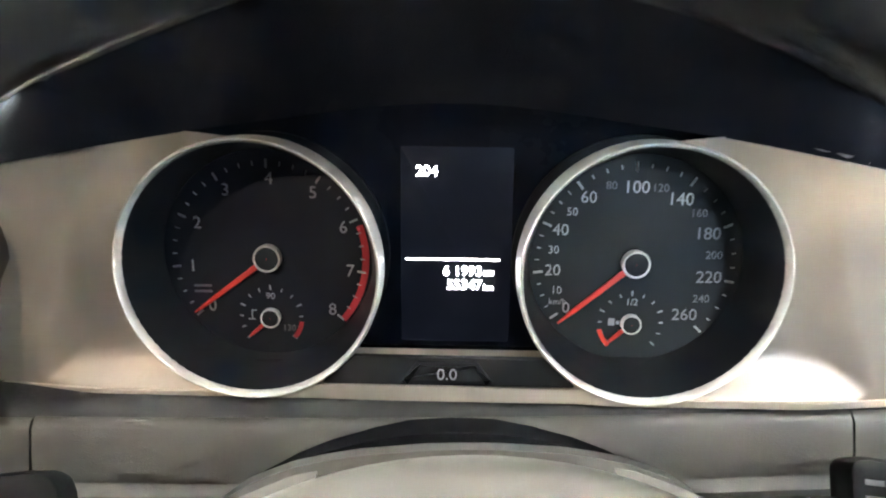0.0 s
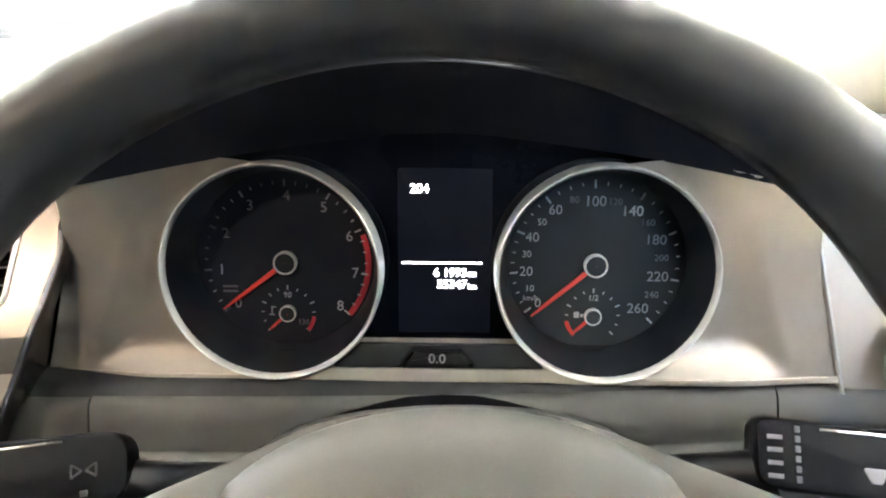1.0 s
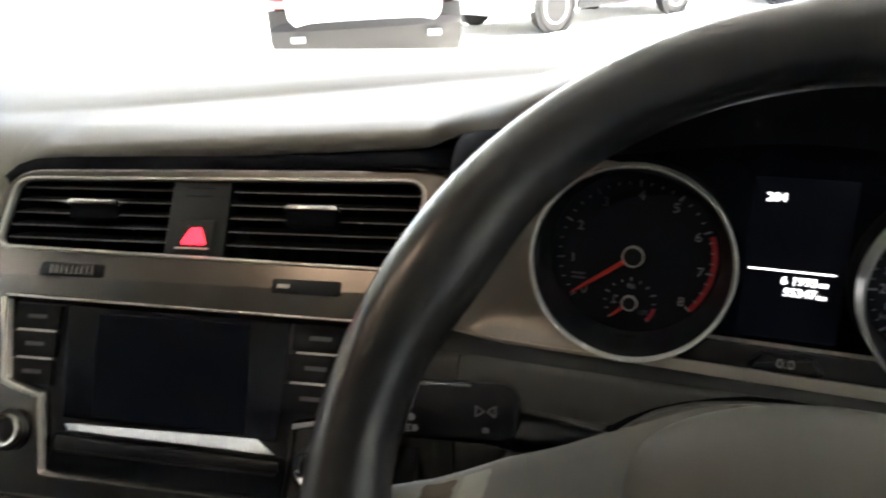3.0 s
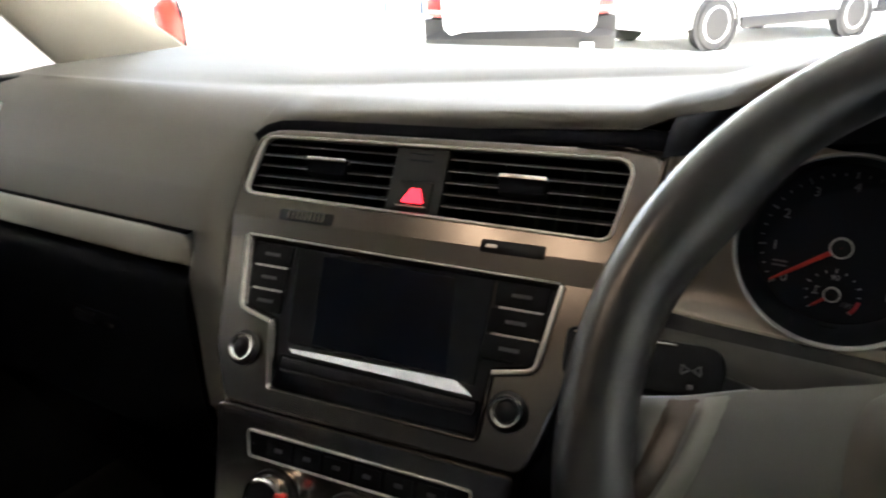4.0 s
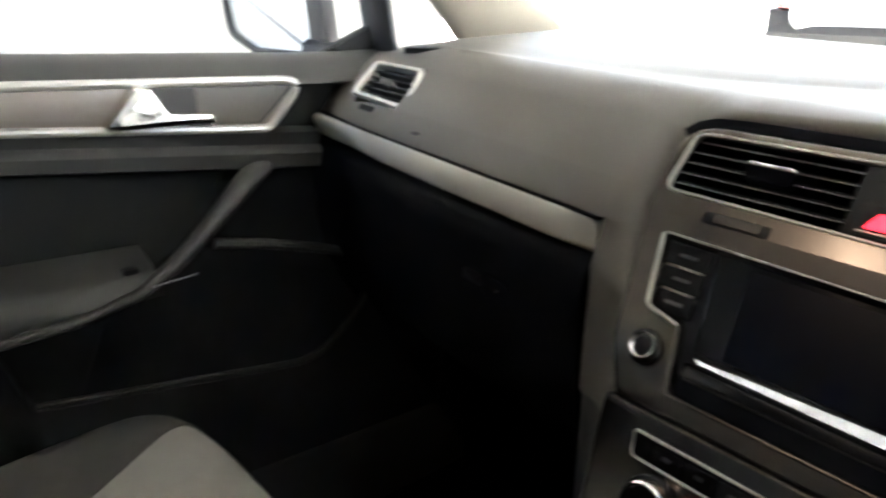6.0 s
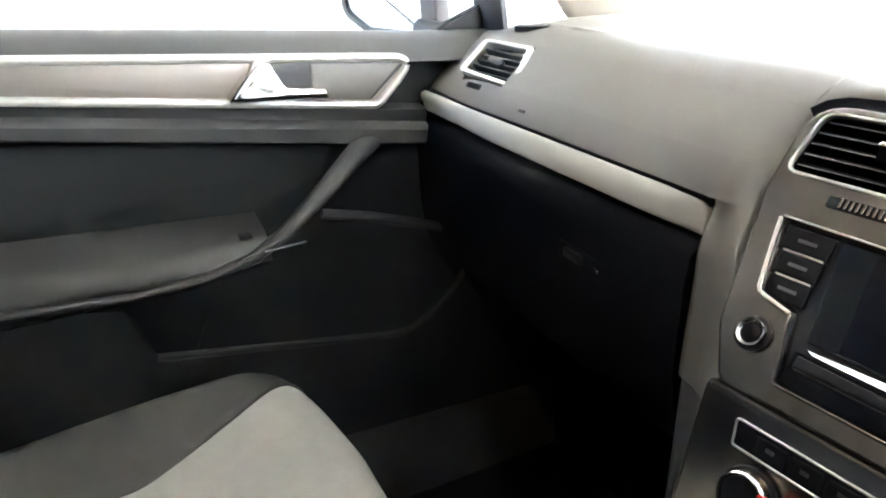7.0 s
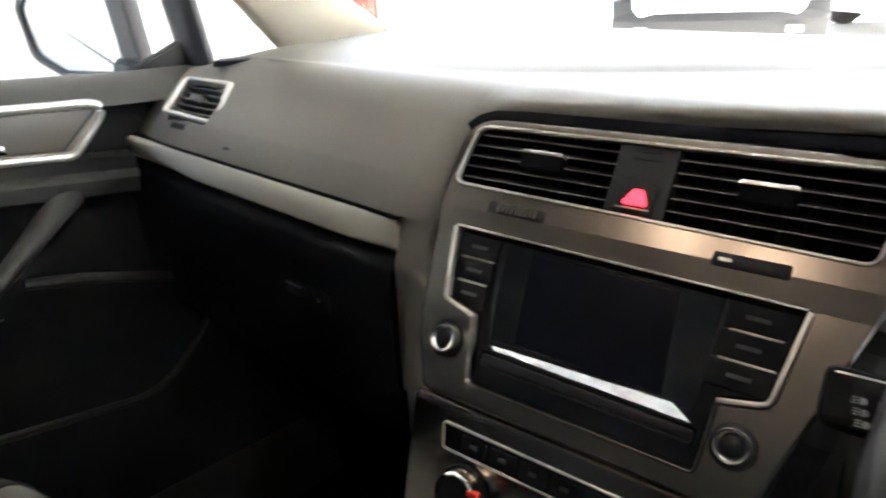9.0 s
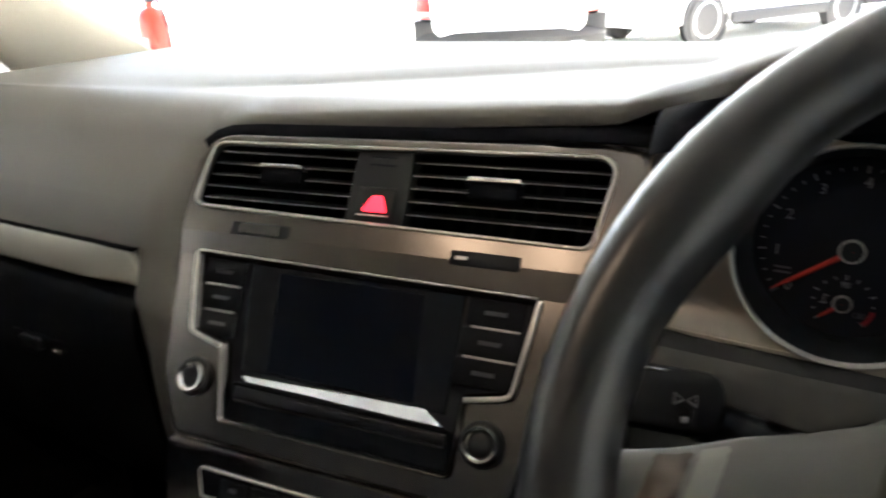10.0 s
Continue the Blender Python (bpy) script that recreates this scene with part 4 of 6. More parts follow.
slab(bm, rpoly([(-0.001, -0.001), (0.009, -0.001), (0.006, -0.007), (0.002, -0.007)], 0.0012, 3), 0.0055, 0.0066, 0.0003)
part("wiper_symbol", bm, M_DIMW, pd)
bm = B()
for k in range(3):
    box(bm, 0.014 + 0.006 * k, 0.0175 + 0.006 * k, 0.004, 0.0095, 0.0055, 0.0064, 0.0002, 1)
part("mode_symbol", bm, M_DIMW, pd)

# ---------------------------------------------------------------- centre fascia
VENT_O = rpoly([(-0.1435, 0.0375), (0.149, 0.0330), (0.1585, 0.0885), (-0.1365, 0.0850)], [0.008, 0.008, 0.012, 0.012], 6)
RADIO_O = rpoly([(-0.128, 0.0030), (-0.1165, -0.0530), (-0.0885, -0.0600), (-0.0765, -0.1080), (0.0870, -0.1085), (0.0890, -0.0640), (0.1165, -0.0585), (0.1245, -0.0005)], [0.003, 0.006, 0.003, 0.003, 0.003, 0.003, 0.006, 0.003], 4)
bm = B()
slab(bm, rpoly([(-0.152, -0.02), (-0.118, -0.123), (0.122, -0.123), (0.140, 0.0), (0.150, 0.100), (-0.140, 0.096)], [0.01, 0.02, 0.02, 0.01, 0.02, 0.03], 6), -0.050, -0.040, 0.003)
fas = root("centre_fascia", "satin grey metallic centre fascia with vent and radio openings", "fascia", FAM)
part("backing", bm, M_HOOD, fas, "black backing of the fascia")
# Black strips colour in the shade of the gap between pad and fascia.
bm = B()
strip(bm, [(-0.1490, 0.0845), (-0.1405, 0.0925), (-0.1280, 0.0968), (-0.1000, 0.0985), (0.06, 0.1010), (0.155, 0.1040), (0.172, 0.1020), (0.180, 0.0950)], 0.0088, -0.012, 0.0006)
part("shadow_joint", bm, M_SLOT, fas, "black strip for the shade in the gap round the fascia")
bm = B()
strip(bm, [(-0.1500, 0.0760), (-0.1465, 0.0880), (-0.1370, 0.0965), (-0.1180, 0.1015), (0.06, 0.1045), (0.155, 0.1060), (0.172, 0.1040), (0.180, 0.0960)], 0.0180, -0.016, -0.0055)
part("joint_shade", bm, M_SLOT, fas, "set-back black strip for the shade over the fascia")
bm = B()
plate_holes(bm, OUT, [VENT_O, RADIO_O], -0.010, 0.0025, 0.0022)
for vv in (0.0175, 0.0):
    bmesh.ops.bisect_plane(bm, geom=bm.verts[:] + bm.edges[:] + bm.faces[:], plane_co=(0, vv, 0), plane_no=(0, 1, 0))
for vt_ in bm.verts:
    vt_.co.z -= 0.11 * min(0.0175, max(0.0, 0.0175 - vt_.co.y))
part("plate", bm, M_SATIN, fas, "satin grey metallic trim plate", sharp=1.5)
bm = B()
loopframe(bm, inset(VENT_O, -0.0019), inset(VENT_O, 0.0004), 0.001, 0.0042, 0.0007, zin=-0.001)
part("vent_rim", bm, M_SILVER, fas, "thin bright rim round the vents")
bm = B()
loopframe(bm, inset(VENT_O, 0.0002), inset(VENT_O, 0.0010), -0.037, -0.0008, 0.0002, zin=-0.037)
part("vent_sleeve", bm, M_SLOT, fas, "black sleeve inside the vents")
bm = B()
rings = [ringverts(bm, inset(RADIO_O, d_), z_) for d_, z_ in ((-0.0014, 0.001), (-0.0014, 0.0036), (-0.0009, 0.0041), (-0.0003, 0.0040), (0.0028, -0.0004), (0.0031, -0.0014), (0.0031, -0.006))]
for ra, rb in zip(rings, rings[1:]):
    bridge(bm, ra, rb)
part("radio_rim", bm, M_SATIN, fas, "satin rim round the radio")
# Silver strips laid where the satin rim catches light, brighter than the rim.
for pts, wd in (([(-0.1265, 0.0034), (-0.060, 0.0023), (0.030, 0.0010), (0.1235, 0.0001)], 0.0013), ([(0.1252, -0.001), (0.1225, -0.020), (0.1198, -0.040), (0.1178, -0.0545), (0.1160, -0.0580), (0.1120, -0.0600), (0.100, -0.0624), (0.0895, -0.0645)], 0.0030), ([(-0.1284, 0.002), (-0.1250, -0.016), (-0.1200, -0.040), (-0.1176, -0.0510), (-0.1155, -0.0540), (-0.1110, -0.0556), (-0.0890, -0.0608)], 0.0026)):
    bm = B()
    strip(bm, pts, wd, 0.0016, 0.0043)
    part("rim_highlight", bm, M_SILVER, fas, "silver strip for the highlight on the radio rim")
# thumb wheels under the vents
for x0, x1, y0 in ((-0.105, -0.056, 0.0225), (0.064, 0.110, 0.0190)):
    bm = B()
    slab(bm, rrect(x1 - x0, 0.0095, 0.0025, (x0 + x1) / 2, y0), 0.0, 0.0030, 0.0008)
    tw = part("thumb_wheel_slot", bm, M_BLACK, fas, "dark slot of a vent thumb wheel")
    if x0 < 0:
        for k in range(9):
            bm = B()
            x = lerp(x0 + 0.010, x1 - 0.008, k / 8)
            box(bm, x - 0.0011, x + 0.0011, y0 - 0.0035, y0 + 0.0035, 0.0028, 0.0052, 0.0004, 1)
            part("rib", bm, M_SATIN, tw)
    else:
        bm = B()
        box(bm, x0 + 0.004, x0 + 0.012, y0 - 0.0012, y0 + 0.0012, 0.0028, 0.0036, 0.0003, 1)
        part("mark", bm, M_SILVER, tw)


# vents
def centre_vent(u0, u1, label):
    v = root("centre_air_vent", label, "air vent", FAM, group="centre air vents")
    bm = B()
    box(bm, u0, u1, 0.030, 0.092, -0.036, -0.034, 0.0)
    part("duct", bm, M_SLOT, v)
    for k in range(5):
        y = 0.0445 + 0.0090 * k
        bm = B()
        box(bm, u0 + 0.0005, u1 - 0.0005, -0.0008, 0.0008, -0.016, -0.001, 0.0004, 1)
        part("slat", bm, M_SLAT, v, "black horizontal slat", m=Matrix.Translation((0, y, -0.002)) @ pose(0, 0, 0, 22, 0, 0))
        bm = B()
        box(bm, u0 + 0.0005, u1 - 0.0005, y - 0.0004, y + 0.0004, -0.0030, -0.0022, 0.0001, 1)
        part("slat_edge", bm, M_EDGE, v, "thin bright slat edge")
    for k in range(9):
        x = lerp(u0 + 0.008, u1 - 0.008, k / 8)
        bm = B()
        box(bm, x - 0.0006, x + 0.0006, 0.034, 0.090, -0.032, -0.020, 0.0)
        part("vane", bm, M_SLOT, v, "black upright vane")
    c = (u0 + u1) / 2
    c = c + 0.006 if u0 < -0.05 else c - 0.006
    bm = B()
    slab(bm, rrect(0.034, 0.0125, 0.003, c, 0.0635), -0.006, 0.0050, 0.0015)
    tab = part("tab", bm, M_SLAT, v, "black vent tab")
    bm = B()
    slab(bm, rpoly([(c - 0.019, 0.0668), (c - 0.0155, 0.0672), (c + 0.0155, 0.0672), (c + 0.019, 0.0668), (c + 0.0165, 0.0708), (c - 0.0165, 0.0708)], 0.001, 2), -0.002, 0.0075, 0.0009)
    part("tab_edge", bm, M_CHROME, tab, "chrome top edge of the tab")
    return v


centre_vent(-0.141, -0.0172, "black centre air vent with five slats and a chrome tab")
centre_vent(0.0258, 0.157, "black centre air vent with five slats and a chrome tab")
# hazard switch column
hz = root("hazard_switch", "dark grey switch column with a lit red warning triangle", "switch", FAM)
bm = B()
slab(bm, rpoly([(-0.0168, 0.0345), (0.0262, 0.0335), (0.0252, 0.0900), (-0.0172, 0.0895)], 0.001, 2), -0.014, 0.0006, 0.0008)
part("column", bm, M_LOWER, hz)
bm = B()
slab(bm, rrect(0.028, 0.023, 0.002, 0.0045, 0.0490), 0.0, 0.0018, 0.0007)
bt = part("button", bm, M_LOWER, hz, "dark grey push button")
bm = B()
slab(bm, rpoly([(-0.0048, 0.0432), (0.0142, 0.0432), (0.0092, 0.0545), (0.0022, 0.0545)], 0.0015, 3), 0.0016, 0.0030, 0.0005)
part("triangle", bm, M_HAZ, bt, "lit red warning triangle")
bm = B()
box(bm, -0.0078, 0.0160, 0.0402, 0.0413, 0.0016, 0.0028, 0.0003, 1)
part("bright_line", bm, M_SILVER, bt)
bm = B()
box(bm, -0.006, 0.014, 0.0760, 0.0772, 0.0004, 0.0010, 0.0002, 1)
box(bm, -0.006, 0.014, 0.0815, 0.0825, 0.0004, 0.0010, 0.0002, 1)
part("legend_bar", bm, M_HOOD, hz)

# radio
rad = root("radio", "glossy black radio, switched off, with side keys and knobs", "radio", FAM)
bm = B()
slab(bm, inset(RADIO_O, 0.0004), -0.014, -0.0040, 0.0006)
part("body", bm, M_BLACK, rad, "black radio body")
bm = B()
slab(bm, rpoly([(-0.0725, -0.0735), (0.0775, -0.0755), (0.0775, -0.0015), (-0.0835, 0.0005)], 0.0012, 3), -0.0042, -0.0030, 0.0004)
scr = part("screen_glass", bm, M_PIANO, rad, "glossy black screen surround", sharp=15)
bm = B()
slab(bm, rpoly([(-0.0520, -0.0716), (0.0560, -0.0722), (0.0500, -0.0058), (-0.0595, -0.0050)], 0.001, 2), -0.0034, -0.0028, 0.0003)
part("screen", bm, M_SCREEN, scr, "dull black unlit screen", sharp=15)
# The slanted ends follow the outline of the bright reflection.
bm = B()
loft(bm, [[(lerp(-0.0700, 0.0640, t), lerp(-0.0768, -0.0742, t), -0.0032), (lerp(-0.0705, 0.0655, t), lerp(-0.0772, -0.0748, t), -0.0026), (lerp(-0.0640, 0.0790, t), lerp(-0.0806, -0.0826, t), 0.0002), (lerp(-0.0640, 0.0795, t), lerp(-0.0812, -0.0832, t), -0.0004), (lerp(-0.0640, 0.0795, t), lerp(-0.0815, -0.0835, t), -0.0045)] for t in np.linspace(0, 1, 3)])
part("ledge", bm, M_LEDGE, rad, "glossy ledge under the screen, made bright metal for its reflection")
bm = B()
slab(bm, rpoly([(-0.0755, -0.1070), (0.0855, -0.1075), (0.0835, -0.0840), (-0.0745, -0.0820)], 0.002, 3), -0.0042, 0.0008, 0.0012)
lw = part("disc_panel", bm, M_SLAT, rad, "black disc slot panel")
bm = B()
box(bm, -0.070, 0.081, -0.0945, -0.0930, 0.0004, 0.0012, 0.0003, 1)
part("disc_slot", bm, M_LOWER, lw, "narrow disc slot lip")
bm = B()
slab(bm, rpoly([(-0.0715, -0.0928), (0.0825, -0.0925), (0.0815, -0.0862), (-0.0710, -0.0845)], 0.001, 2), 0.0004, 0.0022, 0.0008)
part("disc_ledge", bm, M_BLACK, lw, "raised black ledge over the disc slot")
for s, x0, x1 in ((-1, -0.1215, -0.0865), (1, 0.0805, 0.1170)):
    for k in range(3):
        y1 = -0.0015 - 0.0182 * k - (0.002 if s > 0 else 0)
        y0 = y1 - 0.0165
        sh = 0.0035 * k * (1 if s < 0 else -0.55)
        bm = B()
        slab(bm, rpoly([(x0 + sh, y0), (x1 + (0.0008 * k if s < 0 else 0), y0), (x1, y1), (x0 + sh * 0.7, y1)], 0.001, 2), -0.0042, -0.0010, 0.0006)
        kb = part("key", bm, M_KEY, rad, "black radio key")
        bm = B()
        box(bm, (x0 + x1) / 2 + sh * 0.5 - 0.007, (x0 + x1) / 2 + sh * 0.5 + 0.007, (y0 + y1) / 2 - 0.0013, (y0 + y1) / 2 + 0.0013, -0.0012, -0.0007, 0.0001, 1)
        part("key_legend", bm, M_LEGEND, kb)
        if k < 2:
            bm = B()
            box(bm, x0 + sh + 0.004, x1 - 0.002, y0 - 0.0016, y0 - 0.0004, -0.0030, -0.0004, 0.0003, 1)
            part("key_line", bm, M_SILVER, kb, "thin silver line")
for x, y in ((-0.1050, -0.0840), (0.1045, -0.0870)):
    bm = B()
    lathe(bm, [(0.0133, 0.002), (0.0133, 0.0033), (0.0126, 0.0037)], 40, cx=x, cy=y)
    kn = part("knob", bm, M_BLACK, rad, "black knob with a silver ring")
    bm = B()
    lathe(bm, [(0.0110, 0.003), (0.0107, 0.0072), (0.0099, 0.0086), (0.0086, 0.0084), (0.0072, 0.0070), (0.0066, 0.0058)], 40, cx=x, cy=y, cap=False)
    part("knob_ring", bm, M_CHROME, kn, "silver knob ring")
    bm = B()
    lathe(bm, [(0.0068, 0.004), (0.0066, 0.0064), (0.0056, 0.0069), (0.0002, 0.0071)], 32, cx=x, cy=y, cap=False)
    part("knob_cap", bm, M_BLACK, kn)

# climate panel
cl = root("climate_panel", "dark climate control panel with chromed rotary knobs", "control panel", CPM)
bm = B()
slab(bm, rpoly([(-0.110, -0.135), (0.105, -0.135), (0.120, 0.019), (-0.120, 0.019)], 0.008, 5), -0.020, 0.0, 0.004)
part("plate", bm, M_SATIN, cl, "satin grey panel plate")
bm = B()
slab(bm, rpoly([(-0.0835, -0.0160), (0.088, -0.0160), (0.090, 0.0020), (-0.0865, 0.0020)], 0.002, 3), -0.004, 0.0010, 0.0008)
sl = part("key_strip", bm, M_SLOT, cl, "black key strip")
for k in range(6):
    bm = B()
    x = lerp(-0.058, 0.064, k / 5)
    slab(bm, rrect(0.021, 0.0125, 0.001, x, -0.0070), 0.0006, 0.0020, 0.0005)
    kb = part("key", bm, M_KEY, sl)
    bm = B()
    box(bm, x - 0.003, x + 0.003, -0.0085, -0.0055, 0.0018, 0.0023, 0.0001, 1)
    part("key_symbol", bm, M_LEGEND, kb)
bm = B()
o = rpoly([(-0.0835, -0.0160), (0.088, -0.0160), (0.090, 0.0020), (-0.0865, 0.0020)], 0.002, 3)
loopframe(bm, inset(o, -0.0014), inset(o, 0.0002), -0.001, 0.0016, 0.0005)
part("bright_edge", bm, M_SILVER, cl, "thin bright rim round the key strip")
for i, x in enumerate((-0.0605, 0.005, 0.0705)):
    y = -0.0425
    bm = B()
    lathe(bm, [(0.0205, 0.0), (0.0200, 0.003), (0.0185, 0.004)], 44, cx=x, cy=y)
    kn = part("rotary_knob", bm, M_BLACK, cl, "black rotary knob with a chrome ring")
    bm = B()
    lathe(bm, [(0.0185, 0.003), (0.0178, 0.012), (0.0165, 0.0135), (0.0150, 0.0128), (0.0145, 0.010)], 44, cx=x, cy=y, cap=False)
    part("knob_ring", bm, M_CHROME, kn, "chrome knob ring")
    bm = B()
    lathe(bm, [(0.0148, 0.004), (0.0142, 0.0115), (0.0002, 0.0122)], 36, cx=x, cy=y, cap=False)
    part("knob_face", bm, M_BLACK, kn)
    if i == 0:
        bm = B()
        slab(bm, rrect(0.0085, 0.0042, 0.001, x + 0.0150, y + 0.0085), 0.010, 0.0150, 0.0005)
        part("red_mark", bm, M_RED, kn, "red mark on the temperature knob")
    else:
        bm = B()
        slab(bm, rrect(0.0016, 0.008, 0.0005, x, y + 0.009), 0.0110, 0.0130, 0.0003)
        part("white_mark", bm, M_WHITE, kn)

# ---------------------------------------------------------------- passenger side of the dashboard
bm = B()
rows = []
for t in list(np.linspace(0, 0.97, 38)) + [0.978, 0.986, 0.993, 1.0]:
    x = lerp(-0.690, -0.1695, t)
    yb = -0.121 - 0.006 * S(-0.55, -0.68, x)
    top, bot = 0.9575, 0.9255 + 0.006 * S(-0.5, -0.69, x)
    tw_ = S(-0.50, -0.69, x)
    k = max(0.0, (x + 0.1865) / 0.017)
    top -= 0.015 * (1 - math.sqrt(max(0.0, 1 - k * k)))
    f = 1 - 0.7 * S(-0.215, -0.1695, x)
    sec = [(yb + 0.012, top + 0.001), (yb + 0.001, top), (yb - 0.003 * f, top - 0.0015), (yb - 0.0050 * f, top - 0.004), (yb - (0.0075 - 0.003 * tw_) * f, lerp(top, bot, 0.45)), (yb - (0.0095 - 0.008 * tw_) * f, lerp(top, bot, 0.80 - 0.25 * tw_)), (yb - (0.0090 - 0.009 * tw_) * f, bot + 0.003), (yb - (0.004 - 0.004 * tw_) * f, bot), (yb + 0.012, bot + 0.001)]
    rows.append([(x, y, z) for y, z in sec])
loft(bm, rows, close_u=True, caps=True)
single("dash_trim_strip", bm, M_STRIP, "satin silver trim strip across the passenger dashboard", "trim strip", sharp=50)
bm = B()
box(bm, -0.692, -0.168, -0.124, -0.10, 0.9550, 0.9585, 0.0008)
part("trim_groove", bm, M_SLOT, dash, "dark joint above the trim strip")

gl = root("glovebox", "closed glovebox lid, darkened for shade, with a recessed handle", "glovebox")
bm = B()
rows = []
for x in np.linspace(-0.690, -0.1685, 24):
    rows.append([(x, y, z) for y, z in [(-0.10, 0.920), (-0.126, 0.9195), (-0.136, 0.910), (-0.140, 0.885), (-0.139, 0.80), (-0.130, 0.74), (-0.105, 0.700), (-0.02, 0.69), (0.06, 0.69)]])
loft(bm, rows)
part("lid", bm, M_GLOVE, gl, "glovebox lid, coloured near black for the footwell's shade", sharp=50)
bm = B()
slab(bm, rrect(0.085, 0.024, 0.008, 0, 0), -0.004, 0.0012, 0.001)
hd = part("handle_recess", bm, M_SLOT, gl, "black handle recess", m=plane_m((-0.300, -0.1395, 0.852), 0))
bm = B()
slab(bm, rrect(0.012, 0.004, 0.0015, 0.022, 0.001), 0.0008, 0.0030, 0.0006)
part("lock_dot", bm, M_CHROME, hd, "small bright lock")
bm = B()
slab(bm, rrect(0.030, 0.012, 0.004, -0.012, 0.003), 0.0008, 0.0050, 0.0015)
part("handle", bm, M_BLACK, hd)

# side vents
def side_vent(m, w, h, label, mirror=1):
    v = root("side_air_vent", label, "air vent", m, group="side air vents")
    quad = [(-w / 2 - 0.008, -h / 2 + 0.003), (w / 2 + 0.017, -h / 2 - 0.001), (w / 2 - 0.003, h / 2 + 0.001), (-w / 2 + 0.001, h / 2)]
    quad_i = [(-w / 2 + 0.008, -h / 2 + 0.008), (w / 2 + 0.003, -h / 2 + 0.005), (w / 2 - 0.012, h / 2 - 0.004), (-w / 2 + 0.012, h / 2 - 0.004)]
    if mirror < 0:
        quad, quad_i = ([(-x, y) for x, y in (q[1], q[0], q[3], q[2])] for q in (quad, quad_i))
    o, oi = rpoly(quad, 0.010, 6), rpoly(quad_i, 0.005, 6)
    bm = B()
    loopframe(bm, o, oi, -0.006, 0.0030, 0.0014, zin=-0.010)
    part("frame", bm, M_SILVER, v, "satin silver vent frame")
    bm = B()
    slab(bm, inset(oi, -0.001), -0.030, -0.022, 0.001)
    part("duct", bm, M_SLOT, v)
    for k in range(5):
        y = lerp(-h / 2 + 0.011, h / 2 - 0.012, k / 4)
        g = 0.5 - y / h
        bm = B()
        box(bm, lerp(quad_i[3][0], quad_i[0][0], g) - 0.001, lerp(quad_i[2][0], quad_i[1][0], g) + 0.001, -0.0014, 0.0014, -0.018, -0.001, 0.0004, 1)
        part("slat", bm, M_LOWER, v, "dark grey slat", m=Matrix.Translation((0, y, -0.001)) @ pose(0, 0, 0, -12, 0, 0))
    bm = B()
    slab(bm, rpoly([(-0.020, -0.0015), (0.012, -0.0055), (0.019, -0.0020), (0.010, 0.0050), (-0.018, 0.0055)], 0.002, 3), -0.004, 0.0024, 0.0014)
    part("tab", bm, M_GRAB, v, "grey vent tab")
    return v


side_vent(plane_m((-0.566, -0.0815, 1.0085), 45, 2), 0.112, 0.057, "black slatted side air vent in a slanted silver frame")
tw = root("vent_thumb_wheel", "dark ribbed thumb wheel below the side vent", "thumb wheel", plane_m((-0.574, -0.1095, 0.9805), 30, 2))
bm = B()
slab(bm, rrect(0.034, 0.008, 0.002), -0.004, 0.0016, 0.0006)
part("slot", bm, M_BLACK, tw)
for k in range(5):
    bm = B()
    box(bm, -0.010 + 0.005 * k - 0.001, -0.010 + 0.005 * k + 0.001, -0.003, 0.003, 0.001, 0.0032, 0.0003, 1)
    part("rib", bm, M_LOWER, tw)
side_vent(plane_m((0.680, -0.060, 0.985), 30, -4), 0.122, 0.10, "black slatted side air vent in a slanted silver frame", -1)
df = root("defroster_grille", "black slotted side window defroster grille", "grille", plane_m((-0.558, -0.0200, 1.0480), 86, 38))
bm = B()
slab(bm, rpoly([(-0.034, -0.009), (0.034, -0.009), (0.031, 0.009), (-0.032, 0.009)], 0.003, 3), -0.006, 0.0006, 0.0005)
part("frame", bm, M_BLACK, df)
for k in range(7):
    bm = B()
    x = -0.0258 + 0.0086 * k
    box(bm, x - 0.001, x + 0.001, -0.007, 0.007, 0.0004, 0.0010, 0.0002, 1)
    part("slat", bm, M_RUBBER, df)
bm = B()
slab(bm, rrect(0.014, 0.0035, 0.001), -0.002, 0.0006, 0.0003)
single("airbag_legend_bar", bm, M_LOWER, "small moulded legend bar on the dashboard pad", "legend", plane_m((-0.452, -0.1155, 0.972), 36, 2))

# ---------------------------------------------------------------- passenger door
DM = Matrix(((0, 0, 1, 0), (1, 0, 0, 0), (0, 1, 0, 0), (0, 0, 0, 1)))  # local x = y, local y = z, local z = x
door = root("passenger_door", "dark grey closed passenger door with an armrest, silver trim and a storage pocket", "car door")


def dslab(outline, x0, x1, bev, name, material, label="", parent=None):
    bm = B()
    slab(bm, outline, x0, x1, bev)
    return part(name, bm, material, parent or door, label, m=DM)


dslab(rpoly([(-0.92, 0.30), (0.06, 0.30), (0.06, 1.0), (-0.92, 1.0)], 0.01, 3), -0.76, -0.700, 0.004, "panel", M_DOORD, "dark door panel")
# belt rail with the window sill
bm = B()
rows = []
for y in np.linspace(-0.92, 0.05, 30):
    zt = lerp(1.075, 1.030, (y + 0.60) / 0.55) + 0.004 * S(-0.15, 0.05, y)
    lip = [(-0.745, zt - 0.004), (-0.722, zt), (-0.712, zt - 0.001), (-0.690, zt - 0.010), (-0.676, zt - 0.028), (-0.672, zt - 0.036), (-0.700, zt - 0.040)]
    rows.append([(x, y, z) for x, z in lip])
loft(bm, rows)
part("belt_rail", bm, M_DOOR, door, "grey padded belt rail", sharp=50)


